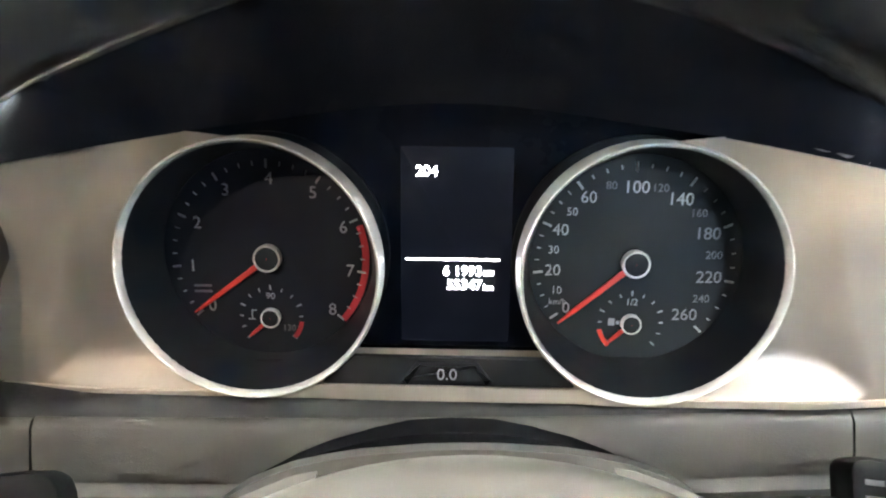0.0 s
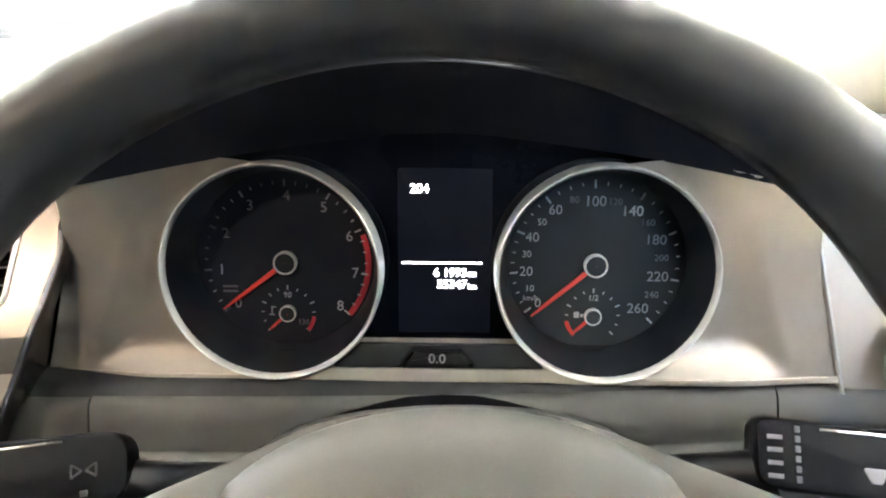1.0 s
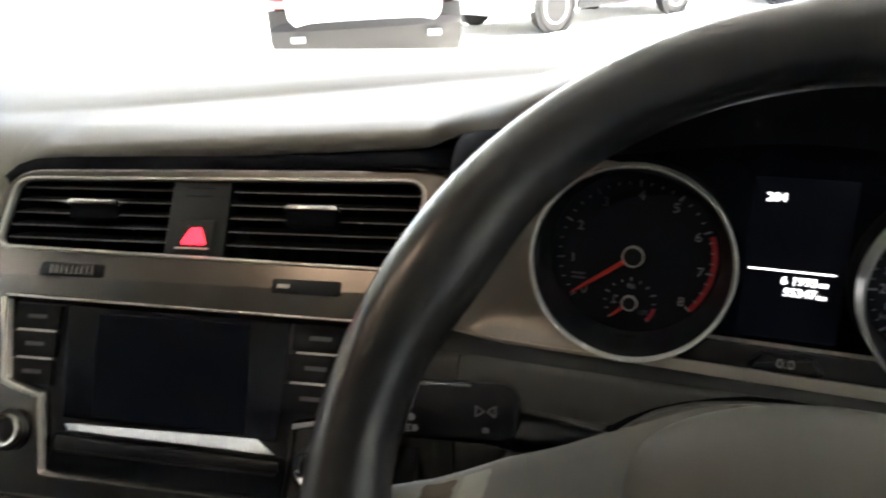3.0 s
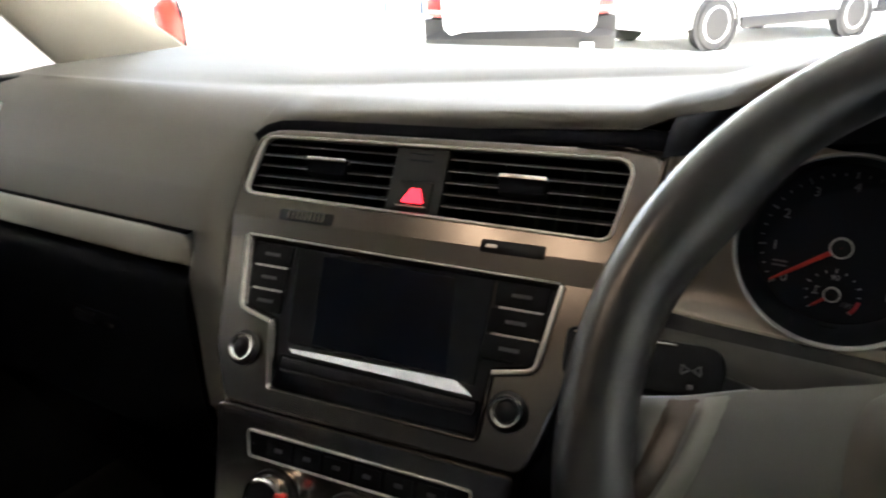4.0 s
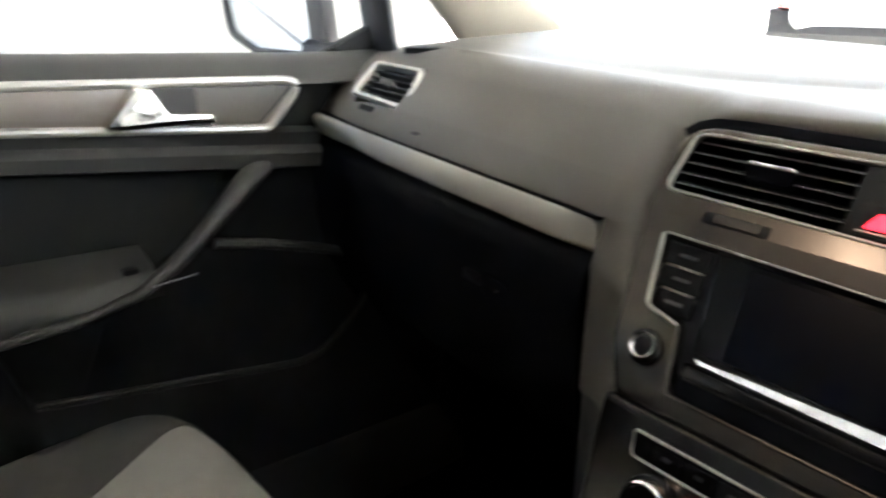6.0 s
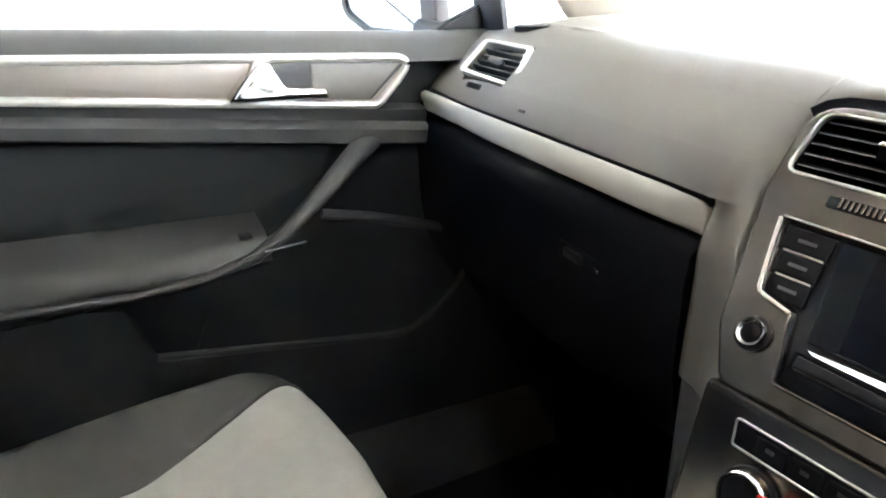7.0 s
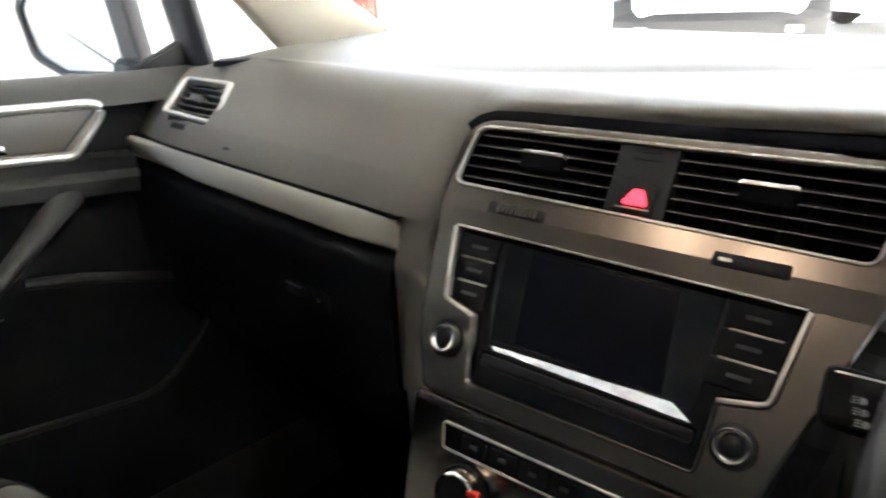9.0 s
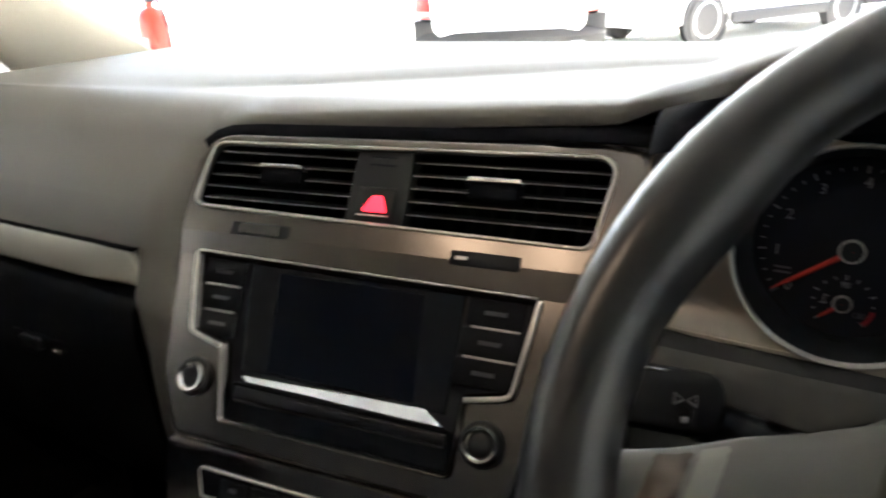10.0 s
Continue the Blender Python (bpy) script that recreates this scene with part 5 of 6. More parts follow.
def trim_z(y, k):
    """Height of the trim band: k from its bottom, 0, to its top, 1."""
    top = lerp(1.046, 1.009, (y + 0.588) / 0.43)
    bot = lerp(1.003, 0.951, (y + 0.599) / 0.39)
    return lerp(bot, top, k)


def band(y0, y1, k0, k1, xa, xb, n=24, taper=0.0):
    o = [(lerp(y0, y1, t), trim_z(lerp(y0, y1, t), k0)) for t in np.linspace(0, 1, n)]
    o += [(lerp(y1 + taper, y0, t), trim_z(lerp(y1 + taper, y0, t), k1)) for t in np.linspace(0, 1, n)]
    return o


bm = B()
TRIM_O = rpoly([(-0.92, trim_z(-0.92, 0)), (-0.204, trim_z(-0.204, 0)), (-0.146, trim_z(-0.146, 1)), (-0.92, trim_z(-0.92, 1))], [0, 0.018, 0.016, 0], 8)
slab(bm, TRIM_O, -0.700, -0.672, 0.003)
tb = part("trim_band", bm, M_DTRIM, door, "satin metallic trim band", m=DM)
bm = B()
o = band(-0.356, -0.213, 0.12, 0.90, 0, 0, taper=0.052)
slab(bm, o, -0.6735, -0.6705, 0.001)
part("handle_bowl", bm, M_GRAB, tb, "dark handle bowl")
bm = B()
o = band(-0.292, -0.216, 0.14, 0.88, 0, 0, taper=0.046)
slab(bm, o, -0.671, -0.6685, 0.0012)
part("switch_panel", bm, M_PAD, tb, "grey panel beside the handle")
bm = B()
tube(bm, [Vector((-0.6715, y, z)) for y, z in TRIM_O], 0.0056, 10)
part("trim_edge", bm, M_SILVER, door, "bright silver edge of the trim band")
hdl = part("door_handle", slab(B(), rpoly([(-0.405, trim_z(-0.405, 0.02)), (-0.275, trim_z(-0.275, 0.18)), (-0.277, trim_z(-0.277, 0.40)), (-0.330, trim_z(-0.33, 0.42)), (-0.345, trim_z(-0.345, 0.92)), (-0.362, trim_z(-0.362, 0.96)), (-0.385, trim_z(-0.385, 0.50))], [0.006, 0.004, 0.004, 0.008, 0.006, 0.008, 0.01], 5), -0.672, -0.652, 0.006), M_CHROME, door, "chrome inner door handle", m=DM)
# ledges below the trim band
bm = B()
rows = []
for y in np.linspace(-0.92, -0.13, 26):
    z1 = trim_z(y, 0) - 0.006
    z2 = lerp(0.981, 0.925, (y + 0.604) / 0.386)
    z3 = lerp(0.960, 0.898, (y + 0.61) / 0.398)
    e = 0.0
    rows.append([(x, y, z) for x, z in [(-0.70, z1 + 0.004), (-0.674, z1), (-0.680, z2 + 0.004), (-0.664 - e, z2), (-0.660, z2 - 0.004), (-0.662, z3 + 0.003), (-0.668, z3), (-0.70, z3 - 0.002)]])
loft(bm, rows)
part("waist_ledge", bm, M_DOOR, door, "grey moulded ledge below the trim band", sharp=40)
dslab(rpoly([(-0.92, 0.62), (-0.50, 0.62), (-0.42, 0.775), (-0.30, 0.82), (-0.262, 0.908), (-0.92, 0.990)], [0.01, 0.04, 0.03, 0.02, 0.01, 0.01], 5), -0.702, -0.690, 0.004, "cloth_insert", M_DOORC, "dark cloth door insert")
# grab handle running down into the armrest
bm = B()
path = [(-0.674, -0.222, 0.902), (-0.640, -0.258, 0.892), (-0.608, -0.316, 0.860), (-0.594, -0.368, 0.826), (-0.586, -0.410, 0.806), (-0.580, -0.46, 0.797), (-0.580, -0.55, 0.792), (-0.582, -0.65, 0.800), (-0.585, -0.90, 0.815)]
tube(bm, [Vector(p) for p in path], lambda t: lerp(lerp(0.0190, 0.0125, S(0.0, 0.35, t)), 0.0075, S(0.30, 0.62, t)), 14, flat=0.75)
part("grab_handle", bm, M_GRAB, door, "grey grab handle that runs into the armrest", sharp=60)
bm = B()
rows = []
for y in np.linspace(-0.92, -0.385, 24):
    e = S(-0.47, -0.385, y)
    top = lerp(0.838, 0.818, (y + 0.7) / 0.3)
    xin = lerp(-0.584, -0.620, e * 0.7)
    rows.append([(x, y, z) for x, z in [(-0.705, top + 0.010), (-0.66, top + 0.006), (xin - 0.02, top), (xin - 0.002, top - 0.008), (xin + 0.003, top - 0.03), (xin - 0.004, 0.788 + 0.02 * e), (xin - 0.03, 0.770 + 0.03 * e), (-0.70, 0.755 + 0.04 * e)]])
loft(bm, rows)
part("armrest", bm, M_GRAB, door, "dark grey padded armrest", sharp=60)
bm = B()
tube(bm, [Vector((-0.578, -0.398, 0.8135)), Vector((-0.586, -0.345, 0.812))], 0.0014, 8)
part("bright_joint", bm, M_EDGE, door, "thin bright joint line")
bm = B()
slab(bm, rrect(0.016, 0.006, 0.002, -0.412, 0.822), -0.628, -0.614, 0.001)
part("lock_switch", bm, M_BLACK, door, m=DM)
# storage pocket
bm = B()
rows = []
for y in list(np.linspace(-0.92, -0.575, 10)) + list(np.linspace(-0.568, -0.538, 9)) + list(np.linspace(-0.53, 0.04, 28)):
    lip = lerp(0.690, 0.628, (y + 0.55) / 0.32) + 0.075 * S(-0.540, -0.566, y) + 0.10 * S(-0.24, -0.075, y) ** 1.5 + 0.075 * S(-0.12, -0.06, y)
    rows.append([(x, y, z) for x, z in [(-0.690, lip - 0.10), (-0.650, lip - 0.085), (-0.630, lip - 0.004), (-0.620, lip), (-0.612, lip - 0.006), (-0.616, lip - 0.03), (-0.635, 0.50), (-0.66, 0.36), (-0.70, 0.30)]])
loft(bm, rows)
part("pocket_wall", bm, M_DOORP, door, "dark door pocket front below a lighter tube for its lit edge", sharp=40)
# Lighter tube added for the light caught along the pocket's edge.
bm = B()
tube(bm, [Vector((-0.6150, y, lerp(0.690, 0.628, (y + 0.55) / 0.32) + 0.10 * S(-0.24, -0.075, y) ** 1.5 + 0.075 * S(-0.12, -0.06, y))) for y in np.linspace(-0.540, -0.06, 40)], 0.0036, 8)
part("pocket_lit_edge", bm, M_GRAB, door, "lighter tube for the lit edge of the door pocket")
bm = B()
tube(bm, [Vector((-0.645, -0.305, 0.821)), Vector((-0.640, -0.24, 0.806)), Vector((-0.636, -0.17, 0.783)), Vector((-0.636, -0.125, 0.765)), Vector((-0.642, -0.095, 0.725))], lambda t: 0.009, 10, flat=0.8)
part("speaker_rim", bm, M_GRAB, door, "dark rounded rim above the pocket")
# sill along the foot of the door
bm = B()
loft(bm, [[(x, y, lerp(0.462, 0.430, (y + 0.30) / 0.34) + dz) for x, dz in ((-0.70, 0.006), (-0.662, 0.0), (-0.648, -0.006), (-0.640, -0.020), (-0.640, -0.17))] for y in np.linspace(-0.92, 0.09, 14)])
single("sill_trim", bm, M_GRAB, "dark grey plastic sill trim beside the footwell", "trim", kind="structure", sharp=50)
# window sail and side glass
bm = B()
slab(bm, rpoly([(-0.11, 1.028), (0.02, 1.032), (0.012, 1.075), (-0.02, 1.062)], 0.004, 3), -0.735, -0.722, 0.003)
part("mirror_sail", bm, M_RUBBER, door, "black mirror triangle", m=DM)
bm = B()
loft(bm, [[(lerp(-0.738, -0.66, k), y, lerp(1.03, 1.40, k)) for y in np.linspace(-0.95, -0.01, 4)] for k in (0, 0.5, 1)])
ob = part("window_pane", bm, M_GLASS, door, "clear side window glass")
ob.visible_shadow = False

# driver side: plain closed door
bm = B()
slab(bm, rpoly([(-0.92, 0.30), (0.06, 0.30), (0.06, 1.02), (-0.92, 1.06)], 0.01, 3), 0.69, 0.75, 0.006)
dd = root("driver_door", "dark grey closed driver door", "car door")
part("panel", bm, M_DOOR, dd, m=DM)
bm = B()
loft(bm, [[(lerp(0.738, 0.66, k), y, lerp(1.03, 1.40, k)) for y in np.linspace(-0.95, -0.01, 4)] for k in (0, 0.5, 1)])
ob = part("window_pane", bm, M_GLASS, dd, "clear side window glass")
ob.visible_shadow = False

# door mirror
mr = root("door_mirror", "white-backed door mirror with a dark rim, seen through the side window", "mirror")
MM = plane_m((-0.930, -0.080, 1.075), -6, 24)
bm = B()
o = rpoly([(-0.108, -0.040), (-0.050, -0.071), (0.088, -0.072), (0.094, 0.080), (-0.050, 0.088), (-0.106, 0.045)], [0.03, 0.03, 0.006, 0.02, 0.03, 0.03], 6)
rows = [[(x * k, y * k, z) for x, y in o] for k, z in ((1.0, 0.0), (1.04, -0.02), (0.98, -0.05), (0.7, -0.085), (0.2, -0.10))]
loft(bm, rows, close_u=True, caps=True)
part("housing", bm, M_CARW, mr, "white painted mirror housing", m=MM)
bm = B()
loopframe(bm, o, inset(o, 0.012), -0.004, 0.004, 0.002)
part("rim", bm, M_RUBBER, mr, "dark rim with a thick inner edge", m=MM)
bm = B()
box(bm, 0.078, 0.112, -0.078, 0.084, -0.030, 0.006, 0.006)
part("inner_edge", bm, M_RUBBER, mr, "black inboard edge of the housing", m=MM)
bm = B()
slab(bm, inset(o, 0.0115), -0.003, 0.0005, 0.0003)
part("glass", bm, M_MIRROR, mr, "mirror glass", m=MM)
bm = B()
tube(bm, [Vector((-0.74, -0.02, 1.020)), Vector((-0.80, -0.03, 1.015)), Vector((-0.86, -0.05, 1.02))], 0.018, 10)
part("arm", bm, M_RUBBER, mr, "black mirror arm")

# ---------------------------------------------------------------- passenger seat
seat = root("passenger_seat", "passenger seat cushion in light grey cloth with dark grey side bolsters", "car seat")


def seat_w(y):
    return lerp(0.130, 0.215, min(1, max(0, (y + 0.60) / 0.22)))


def seat_pt(x, t, lift=0.0):
    d = abs(x + 0.365)
    yf = -0.333 - 2.1 * max(0.0, d - 0.08) ** 2
    y = lerp(-1.0, yf, t)
    k = max(0.0, 1 - (yf - y) / 0.075)
    z = seat_z(x, y) - 0.055 * (1 - math.sqrt(max(0.0, 1 - k * k)))
    return (x, y, z + lift)


def seat_z(x, y):
    d = abs(x + 0.365)
    z = 0.570 + 0.03 * S(-0.95, -0.45, y)
    return z + 0.036 * S(0.12, 0.24, d) - 0.030 * S(0.235, 0.288, d)


TS = [1 - (1 - k / 40) ** 1.6 for k in range(41)]
bm = B()
rows = []
for t in TS:
    w = seat_w(lerp(-1.0, -0.36, t))
    rows.append([seat_pt(x, t) for x in np.linspace(-0.365 - w, -0.365 + w, 26)])
rows.append([(x, y + 0.004, z - 0.03) for x, y, z in rows[-1]])
rows.append([(x, y - 0.03, 0.42) for x, y, z in rows[-1]])
loft(bm, rows)
part("cushion_centre", bm, M_SEATL, seat, "light grey cloth cushion centre", sharp=70)
for s in (-1, 1):
    bm = B()
    rows = []
    for t in TS:
        w = seat_w(lerp(-1.0, -0.36, t))
        a = [seat_pt(-0.365 + s * (w + 0.0004), t, -0.004)]
        a += [seat_pt(-0.365 + s * x, t, 0.003) for x in np.linspace(w + 0.003, 0.284, 12)]
        p = a[-1]
        a += [(p[0] + s * 0.005, p[1], p[2] - 0.035), (p[0] - s * 0.01, p[1], 0.42)]
        rows.append(a)
    rows.append([(x, y + 0.003, max(0.42, z - 0.03)) for x, y, z in rows[-1]])
    rows.append([(x, y - 0.03, 0.42) for x, y, z in rows[-1]])
    loft(bm, rows)
    part("side_bolster", bm, M_SEATD, seat, "dark grey cloth bolster", sharp=70)
    bm = B()
    tube(bm, [Vector(seat_pt(-0.365 + s * (seat_w(lerp(-1.0, -0.36, t)) + 0.0012), t, 0.0015)) for t in TS], 0.0022, 6)
    part("piping", bm, M_SEATD, seat, "dark seam piping")
bm = B()
box(bm, -0.60, -0.13, -0.98, -0.40, 0.28, 0.44, 0.02)
part("seat_base", bm, M_BLACK, seat, "black seat base")

# ---------------------------------------------------------------- outside
bm = B()
loft(bm, [[(x, y, 0) for x in (-400, -60, -12, 12, 60, 400)] for y in (-400, -60, -12, 12, 60, 400)])
single("ground", bm, M_GROUND, "pale concrete forecourt", "ground", kind="structure")
# Unseen roof added over the car to block sun and high sky light.
bm = B()
box(bm, -5.0, 5.0, -3.2, 5.0, 3.0, 3.16, 0.02)
single("unseen_canopy_ceiling", bm, M_CANOPY, "unseen grey canopy added to keep sun and high sky off the car", "canopy", kind="structure")
bm = B()
box(bm, -16, 16, 15.0, 15.4, 0, 5.0, 0.02)
wl = root("wall_north", "white painted wall at the far side of the forecourt", "wall", kind="structure")
part("wall_face", bm, M_WALL, wl)
for x in (-10.3, -9.2):
    bm = B()
    box(bm, x - 0.02, x + 0.02, 14.98, 15.0, 0, 4.0, 0.004)
    part("joint", bm, M_CARB, wl, "dark upright joint")


def wheel_part(parent, m, r=0.32, w=0.21, spokes=5):
    bm = B()
    lathe(bm, [(r * 0.66, -w / 2), (r * 0.93, -w / 2), (r, -w * 0.36), (r, w * 0.36), (r * 0.93, w / 2), (r * 0.66, w / 2)], 40)
    wh = part("wheel", bm, M_TYRE, parent, "black tyre on a light alloy rim", m=m)
    bm = B()
    lathe(bm, [(r * 0.70, -w * 0.40), (r * 0.68, w * 0.50), (r * 0.62, w * 0.52), (r * 0.60, w * 0.2), (r * 0.2, w * 0.2), (r * 0.16, w * 0.42), (0.001, w * 0.43)], 40, cap=False)
    part("rim", bm, M_ALLOY, wh, "light alloy rim")
    for k in range(spokes):
        a = 2 * math.pi * k / spokes
        bm = B()
        c, s = math.cos(a), math.sin(a)
        o = [(r * 0.1, -r * 0.09), (r * 0.64, -r * 0.05), (r * 0.64, r * 0.05), (r * 0.1, r * 0.09)]
        slab(bm, [(x * c - y * s, x * s + y * c) for x, y in o], w * 0.25, w * 0.46, 0.008)
        part("spoke", bm, M_ALLOY, wh)
    return wh


def car_body(parent, paint, L, W, prof, name="body"):
    """prof: (distance from the tail, height, half-width factor) of the shell's upper line."""
    bm = B()
    rows = []
    for x, top, wf in prof:
        hw = W / 2 * wf
        rows.append([(x, -hw * 0.94, 0.28), (x, -hw, 0.40), (x, -hw, 0.72), (x, -hw * 0.97, 0.90), (x, -hw * (0.80 if top > 1.1 else 0.93), max(top - 0.06, 0.905)), (x, -hw * 0.55, top), (x, 0, top + 0.02), (x, hw * 0.55, top), (x, hw * (0.80 if top > 1.1 else 0.93), max(top - 0.06, 0.905)), (x, hw * 0.97, 0.90), (x, hw, 0.72), (x, hw, 0.40), (x, hw * 0.94, 0.28)])
    loft(bm, rows, close_u=True, caps=True)
    return part(name, bm, paint, parent, sharp=40)


def side_wheels(parent, W, xs_, r):
    for x in xs_:
        for s in (-1, 1):
            bm = B()
            lathe(bm, [(r * 1.16, -0.02), (r * 1.16, 0.012), (r * 1.02, 0.014), (r * 1.02, -0.02)], 36, cap=False)
            part("arch_lip", bm, M_CARB, parent, "black wheel arch", m=Matrix.Translation((x, s * W / 2, r)) @ pose(0, 0, 0, -90 * s, 0, 0))
            wheel_part(parent, Matrix.Translation((x, s * (W / 2 - 0.09), r)) @ pose(0, 0, 0, -90 * s, 0, 0), r)


# hatchback parked with its tail towards us
hb = root("parked_hatchback", "dark grey hatchback with a tailgate whitened for reflected sky and red tail lamps", "car", Matrix.Translation((-2.31, 5.40, 0)) @ pose(0, 0, 0, 0, 0, 90 + 24))
W = 1.70
car_body(hb, M_CARD, 4.2, W, [(0.10, 0.92, 0.90), (0.06, 1.0, 0.93), (0.30, 1.38, 0.95), (0.55, 1.46, 0.97), (1.4, 1.52, 1.0), (2.3, 1.44, 1.0), (2.9, 1.02, 1.0), (3.9, 0.86, 0.95), (4.15, 0.70, 0.85)])
bm = B()
rows = []
for y in np.linspace(-1, 1, 17):
    bow = 0.10 * (abs(y) ** 3)
    rows.append([(-0.02 + bow, y * W / 2, 0.28), (-0.08 + bow, y * W / 2, 0.36), (-0.09 + bow, y * W / 2, 0.52), (-0.05 + bow, y * W / 2, 0.58), (0.14, y * W / 2 * 0.99, 0.60), (0.14, y * W / 2 * 0.99, 0.28)])
loft(bm, rows, close_u=True, caps=True)
part("rear_bumper", bm, M_CARB, hb, "black plastic rear bumper")
# White paint stands for bright sky reflected in the dark car's tailgate.
bm = B()
o = rpoly([(-0.58, 0.50), (0.58, 0.50), (0.68, 0.62), (0.70, 0.98), (-0.70, 0.98), (-0.68, 0.62)], [0.08, 0.08, 0.08, 0.04, 0.04, 0.08], 5)
slab(bm, o, 0.0, 0.05, 0.02)
tg = part("tailgate", bm, M_CARW, hb, "tailgate painted white for the sky it reflects", m=Matrix(((0, 0, -1, 0.02), (-1, 0, 0, 0), (0, 1, 0, 0), (0, 0, 0, 1))))
bm = B()
slab(bm, rrect(0.50, 0.11, 0.01, 0, 0.72), 0.05, 0.058, 0.003)
part("plate_bar", bm, M_WHITE, tg, "blank pale plate")
bm = B()
slab(bm, rpoly([(-0.62, 1.02), (0.62, 1.02), (0.54, 1.34), (-0.54, 1.34)], 0.05, 4), 0.0, 0.03, 0.01)
part("rear_window", bm, M_CARG, hb, "dark rear window", m=Matrix(((0, 0.55, -1, -0.52), (-1, 0, 0, 0), (0, 0.9, 0, 0.10), (0, 0, 0, 1))))
for s in (-1, 1):
    bm = B()
    slab(bm, rpoly([(s * 0.66, 0.70), (s * 0.84, 0.72), (s * 0.83, 1.0), (s * 0.70, 1.02)], 0.03, 4), 0.0, 0.07, 0.02)
    tl = part("tail_light", bm, M_TAIL, hb, "red tail light", m=Matrix(((0, 0, -1, 0.08), (-1, 0, 0, 0), (0, 1, 0, 0), (0, 0, 0, 1))))
    bm = B()
    slab(bm, rpoly([(s * 0.67, 0.735), (s * 0.83, 0.745), (s * 0.83, 0.775), (s * 0.67, 0.765)], 0.004, 2), 0.066, 0.074, 0.002)
    part("clear_band", bm, M_WHITE, tl)
    bm = B()
    slab(bm, rpoly([(s * 0.60, 0.36), (s * 0.86, 0.40), (s * 0.86, 0.70), (s * 0.66, 0.69)], 0.03, 4), 0.0, 0.075, 0.02)
    part("bumper_corner", bm, M_CARB, hb, "dark bumper corner", m=Matrix(((0, 0, -1, 0.10), (-1, 0, 0, 0), (0, 1, 0, 0), (0, 0, 0, 1))))
    bm = B()
    slab(bm, rrect(0.12, 0.05, 0.01, s * 0.60, 0.45), 0.0, 0.06, 0.006)
    part("reflector", bm, M_WHITE, hb, "pale reflector", m=Matrix(((0, 0, -1, -0.055), (-1, 0, 0, 0), (0, 1, 0, 0), (0, 0, 0, 1))))
side_wheels(hb, W, (0.75, 3.3), 0.31)

# white pick-up seen from the side
pk = root("parked_white_car", "white car parked side on with dark wheel arches and sills", "car", Matrix.Translation((-2.13, 9.41, 0)) @ pose(0, 0, 0, 0, 0, 55.4))
car_body(pk, M_CARW, 4.4, 1.78, [(-0.6, 0.80, 0.88), (-0.45, 0.95, 0.94), (0.5, 1.02, 1.0), (1.1, 1.42, 1.0), (2.0, 1.56, 1.0), (3.2, 1.54, 1.0), (3.7, 1.30, 1.0), (3.95, 0.95, 0.95), (4.0, 0.70, 0.9)])
side_wheels(pk, 1.78, (0.30, 2.97), 0.33)
bm = B()
box(bm, 0.72, 2.55, -0.92, -0.88, 0.26, 0.40, 0.01)
part("sill", bm, M_CARB, pk, "dark sill")
bm = B()
box(bm, 3.4, 4.02, -0.92, -0.86, 0.30, 0.52, 0.02)
part("rear_bumper", bm, M_CARB, pk, "dark bumper end")
bm = B()
slab(bm, rpoly([(1.2, 1.0), (3.55, 1.0), (3.3, 1.42), (1.65, 1.42)], 0.06, 4), 0, 0.02, 0.006)
part("side_window", bm, M_CARG, pk, m=Matrix(((1, 0, 0, 0), (0, 0.12, -1, -0.97), (0, 1, 0, 0), (0, 0, 0, 1))))
bm = B()
box(bm, 1.8, 2.2, -0.915, -0.885, 0.43, 0.455, 0.004)
part("marker", bm, M_TAIL, pk, "small red marker")

# motorcycle
mc = root("motorcycle", "dark motorcycle with cast wheels and a chromed exhaust", "motorcycle", Matrix.Translation((3.02, 9.25, 0)) @ pose(0, 0, 0, 0, 0, -46))
for x in (-0.66, 0.66):
    m = Matrix.Translation((x, 0, 0.30)) @ pose(0, 0, 0, 90, 0, 0)
    bm = B()
    tube(bm, [(0.26 * math.cos(a), 0.26 * math.sin(a), 0) for a in np.linspace(0, 2 * math.pi, 41)[:-1]], 0.045, 10, closed=True)
    wh = part("wheel", bm, M_TYRE, mc, "black motorcycle tyre", m=m)
    bm = B()
    tube(bm, [(0.212 * math.cos(a), 0.212 * math.sin(a), 0) for a in np.linspace(0, 2 * math.pi, 41)[:-1]], 0.014, 8, closed=True)
    lathe(bm, [(0.04, -0.05), (0.05, 0), (0.04, 0.05)], 16)
    part("rim", bm, M_ALLOY, wh)
    for k in range(5):
        a = 2 * math.pi * k / 5 + 0.3
        bm = B()
        tube(bm, [(0.03 * math.cos(a), 0.03 * math.sin(a), 0), (0.21 * math.cos(a), 0.21 * math.sin(a), 0)], lambda t: lerp(0.026, 0.014, t), 8)
        part("spoke", bm, M_ALLOY, wh)
bm = B()
rows = []
for t in np.linspace(0, 1, 14):
    x = lerp(-0.75, 0.42, t)
    hgt = 0.10 + 0.10 * math.sin(math.pi * t)
    zc = 0.70 + 0.12 * S(0.45, 0.85, t)
    rows.append([(x, 0.14 * math.sin(math.pi * (0.15 + 0.8 * t)) * math.cos(b), zc + hgt * 0.6 * math.sin(b)) for b in np.linspace(0, 2 * math.pi, 15)[:-1]])
loft(bm, rows, close_u=True, caps=True)
part("tank_and_seat", bm, M_BLUE, mc, "dark blue bodywork")
bm = B()
box(bm, -0.18, 0.26, -0.15, 0.15, 0.30, 0.58, 0.05)
part("engine", bm, M_CARB, mc, "dark engine block")
bm = B()
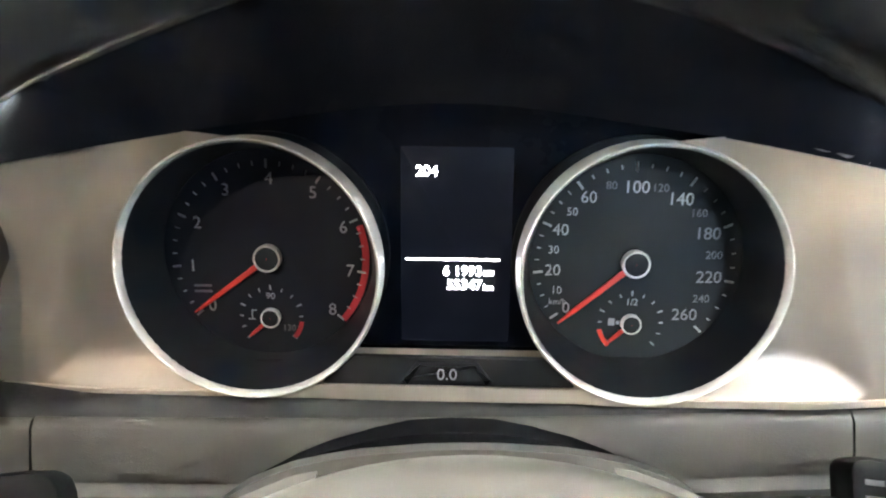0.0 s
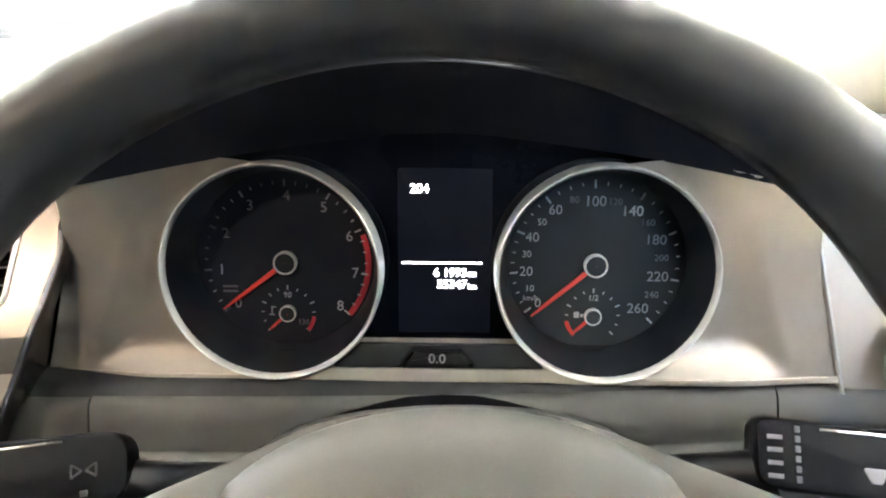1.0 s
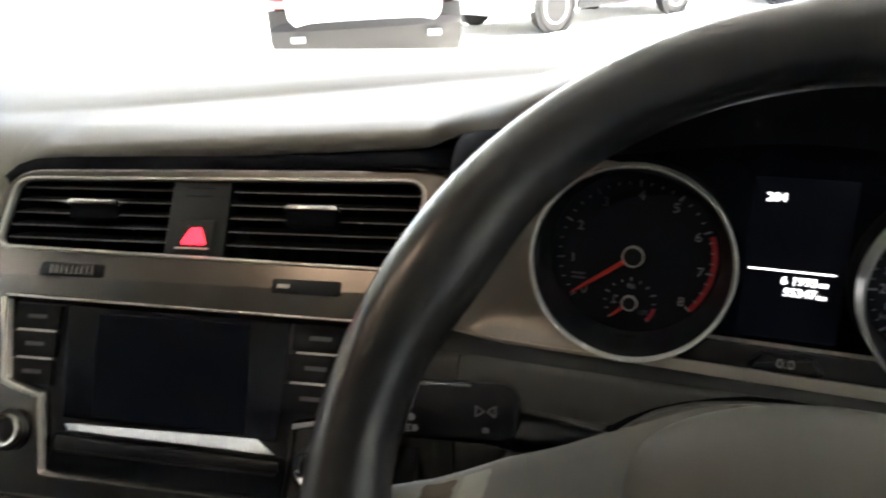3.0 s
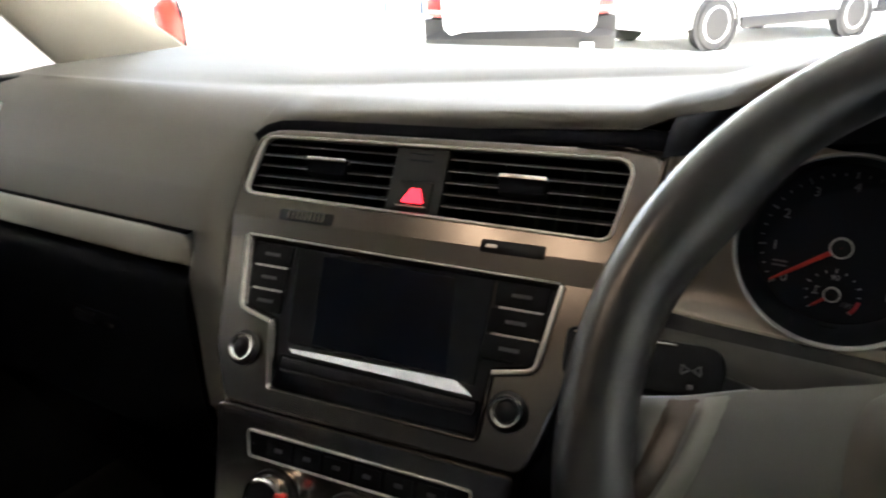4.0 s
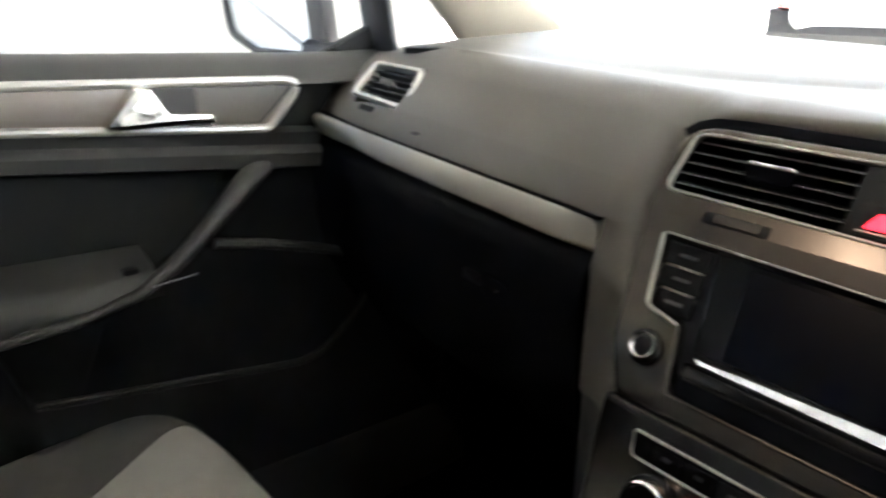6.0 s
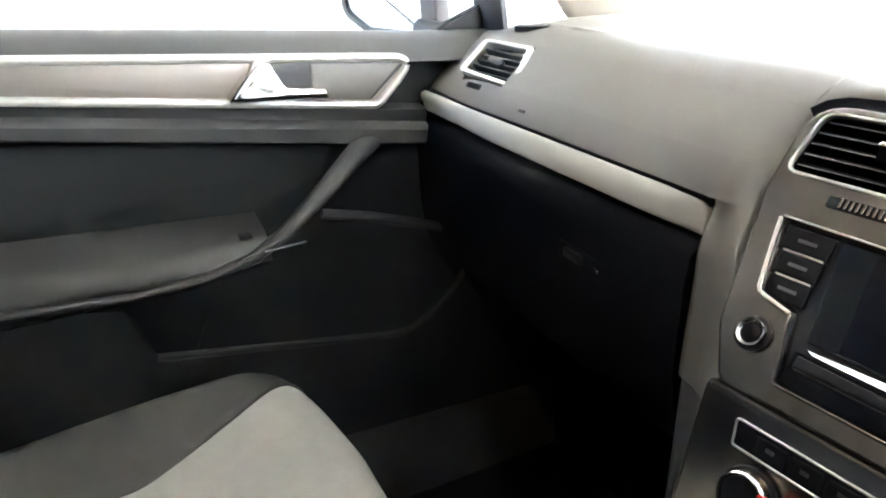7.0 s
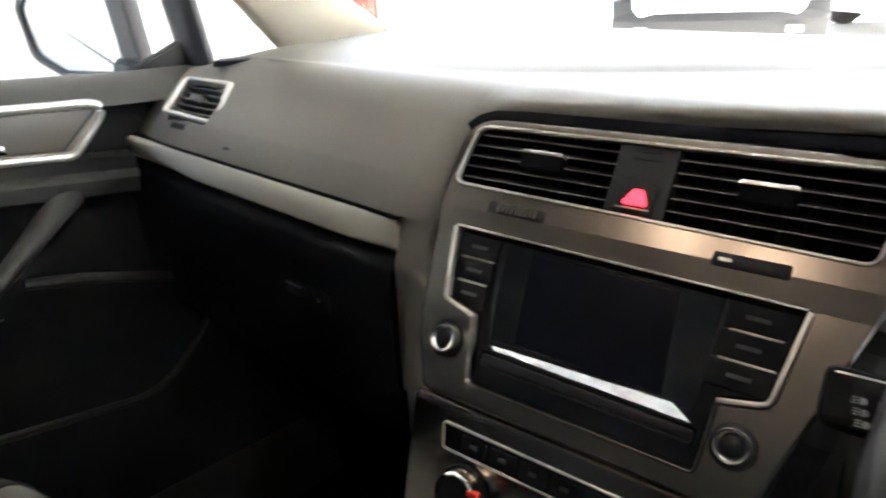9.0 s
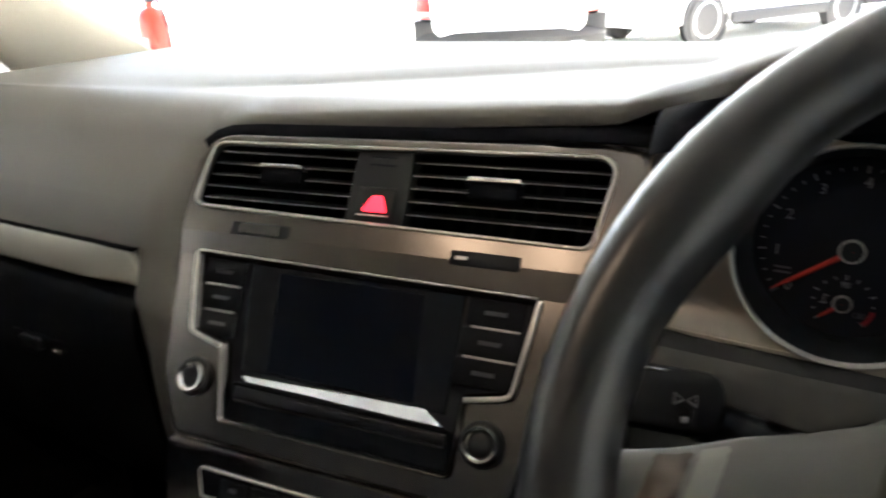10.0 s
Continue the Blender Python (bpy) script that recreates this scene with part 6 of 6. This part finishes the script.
tube(bm, [(0.2, 0.16, 0.36), (-0.1, 0.18, 0.28), (-0.55, 0.20, 0.34), (-0.85, 0.21, 0.40)], lambda t: lerp(0.025, 0.05, t), 10)
part("exhaust", bm, M_CHROME, mc, "chromed exhaust")
for s in (-1, 1):
    bm = B()
    tube(bm, [(0.66, s * 0.08, 0.30), (0.46, s * 0.08, 0.92)], 0.022, 8)
    part("fork_leg", bm, M_ALLOY, mc)
bm = B()
tube(bm, [(0.36, -0.34, 0.98), (0.44, -0.15, 0.98), (0.46, 0.0, 0.94), (0.44, 0.15, 0.98), (0.36, 0.34, 0.98)], 0.015, 8)
part("handlebar", bm, M_CARB, mc)
bm = B()
tube(bm, [(0.0, -0.08, 0.30), (-0.05, -0.26, 0.01)], 0.012, 6)
part("side_stand", bm, M_CARB, mc)

# blue barrel
bm = B()
lathe(bm, [(0.27, 0.0), (0.285, 0.02), (0.285, 0.28), (0.295, 0.30), (0.285, 0.32), (0.285, 0.57), (0.295, 0.59), (0.285, 0.61), (0.285, 0.86), (0.27, 0.88), (0.25, 0.865)], 36)
single("barrel", bm, M_BLUE, "blue ribbed steel barrel standing on the forecourt", "barrel", Matrix.Translation((2.62, 10.6, 0)))

# far car behind the motorcycle
fc = root("parked_dark_car", "dark car parked far behind the motorcycle", "car", Matrix.Translation((1.6, 13.2, 0)) @ pose(0, 0, 0, 0, 0, -4))
car_body(fc, M_CARD, 4.2, 1.7, [(-0.4, 0.78, 0.9), (-0.3, 0.92, 0.95), (0.6, 1.0, 1.0), (1.2, 1.38, 1.0), (2.2, 1.46, 1.0), (3.2, 1.36, 1.0), (3.7, 0.95, 0.96), (3.8, 0.7, 0.9)])
side_wheels(fc, 1.7, (0.4, 2.9), 0.32)

# red fire extinguisher on a post stand
ex = root("fire_extinguisher", "red fire extinguisher with a black hose on a slim stand", "fire extinguisher", Matrix.Translation((-3.61, 2.70, 0)))
bm = B()
lathe(bm, [(0.08, 0.45), (0.098, 0.47), (0.10, 0.50), (0.10, 0.90), (0.092, 0.95), (0.06, 0.99), (0.03, 1.0), (0.028, 1.03)], 32)
part("cylinder", bm, M_EXT, ex, "red painted cylinder")
bm = B()
box(bm, -0.035, 0.035, -0.02, 0.02, 1.03, 1.07, 0.006)
box(bm, -0.02, 0.10, -0.012, 0.012, 1.08, 1.10, 0.004)
part("valve", bm, M_CARB, ex, "black valve and lever")
bm = B()
tube(bm, [(0.03, 0, 1.05), (0.10, 0, 1.03), (0.125, 0, 0.92), (0.122, 0, 0.72), (0.12, 0, 0.60)], 0.012, 8)
part("hose", bm, M_RUBBER, ex, "black hose")
bm = B()
lathe(bm, [(0.15, 0.0), (0.15, 0.02), (0.02, 0.035), (0.02, 0.45), (0.085, 0.452)], 28)
part("stand", bm, M_EXT, ex, "red floor stand")
bm = B()
box(bm, -0.05, 0.05, -0.1025, -0.098, 0.62, 0.82, 0.002)
part("label_bar", bm, M_WHITE, ex)

# unseen wall added on the driver side to cut light through that window
bm = B()
box(bm, 1.75, 1.87, -3.2, 0.50, 0.0, 2.4, 0.01)
single("unseen_wall_driver_side", bm, M_SIDEW, "unseen grey wall added to dim light from the car's side", "wall", kind="structure")
# unseen wall added on the passenger side to dim that window's light
bm = B()
box(bm, -2.32, -2.20, -3.2, 1.15, 0.0, 3.0, 0.01)
single("unseen_wall_passenger_side", bm, M_SIDEW, "unseen grey wall added to dim light from the car's side", "wall", kind="structure")
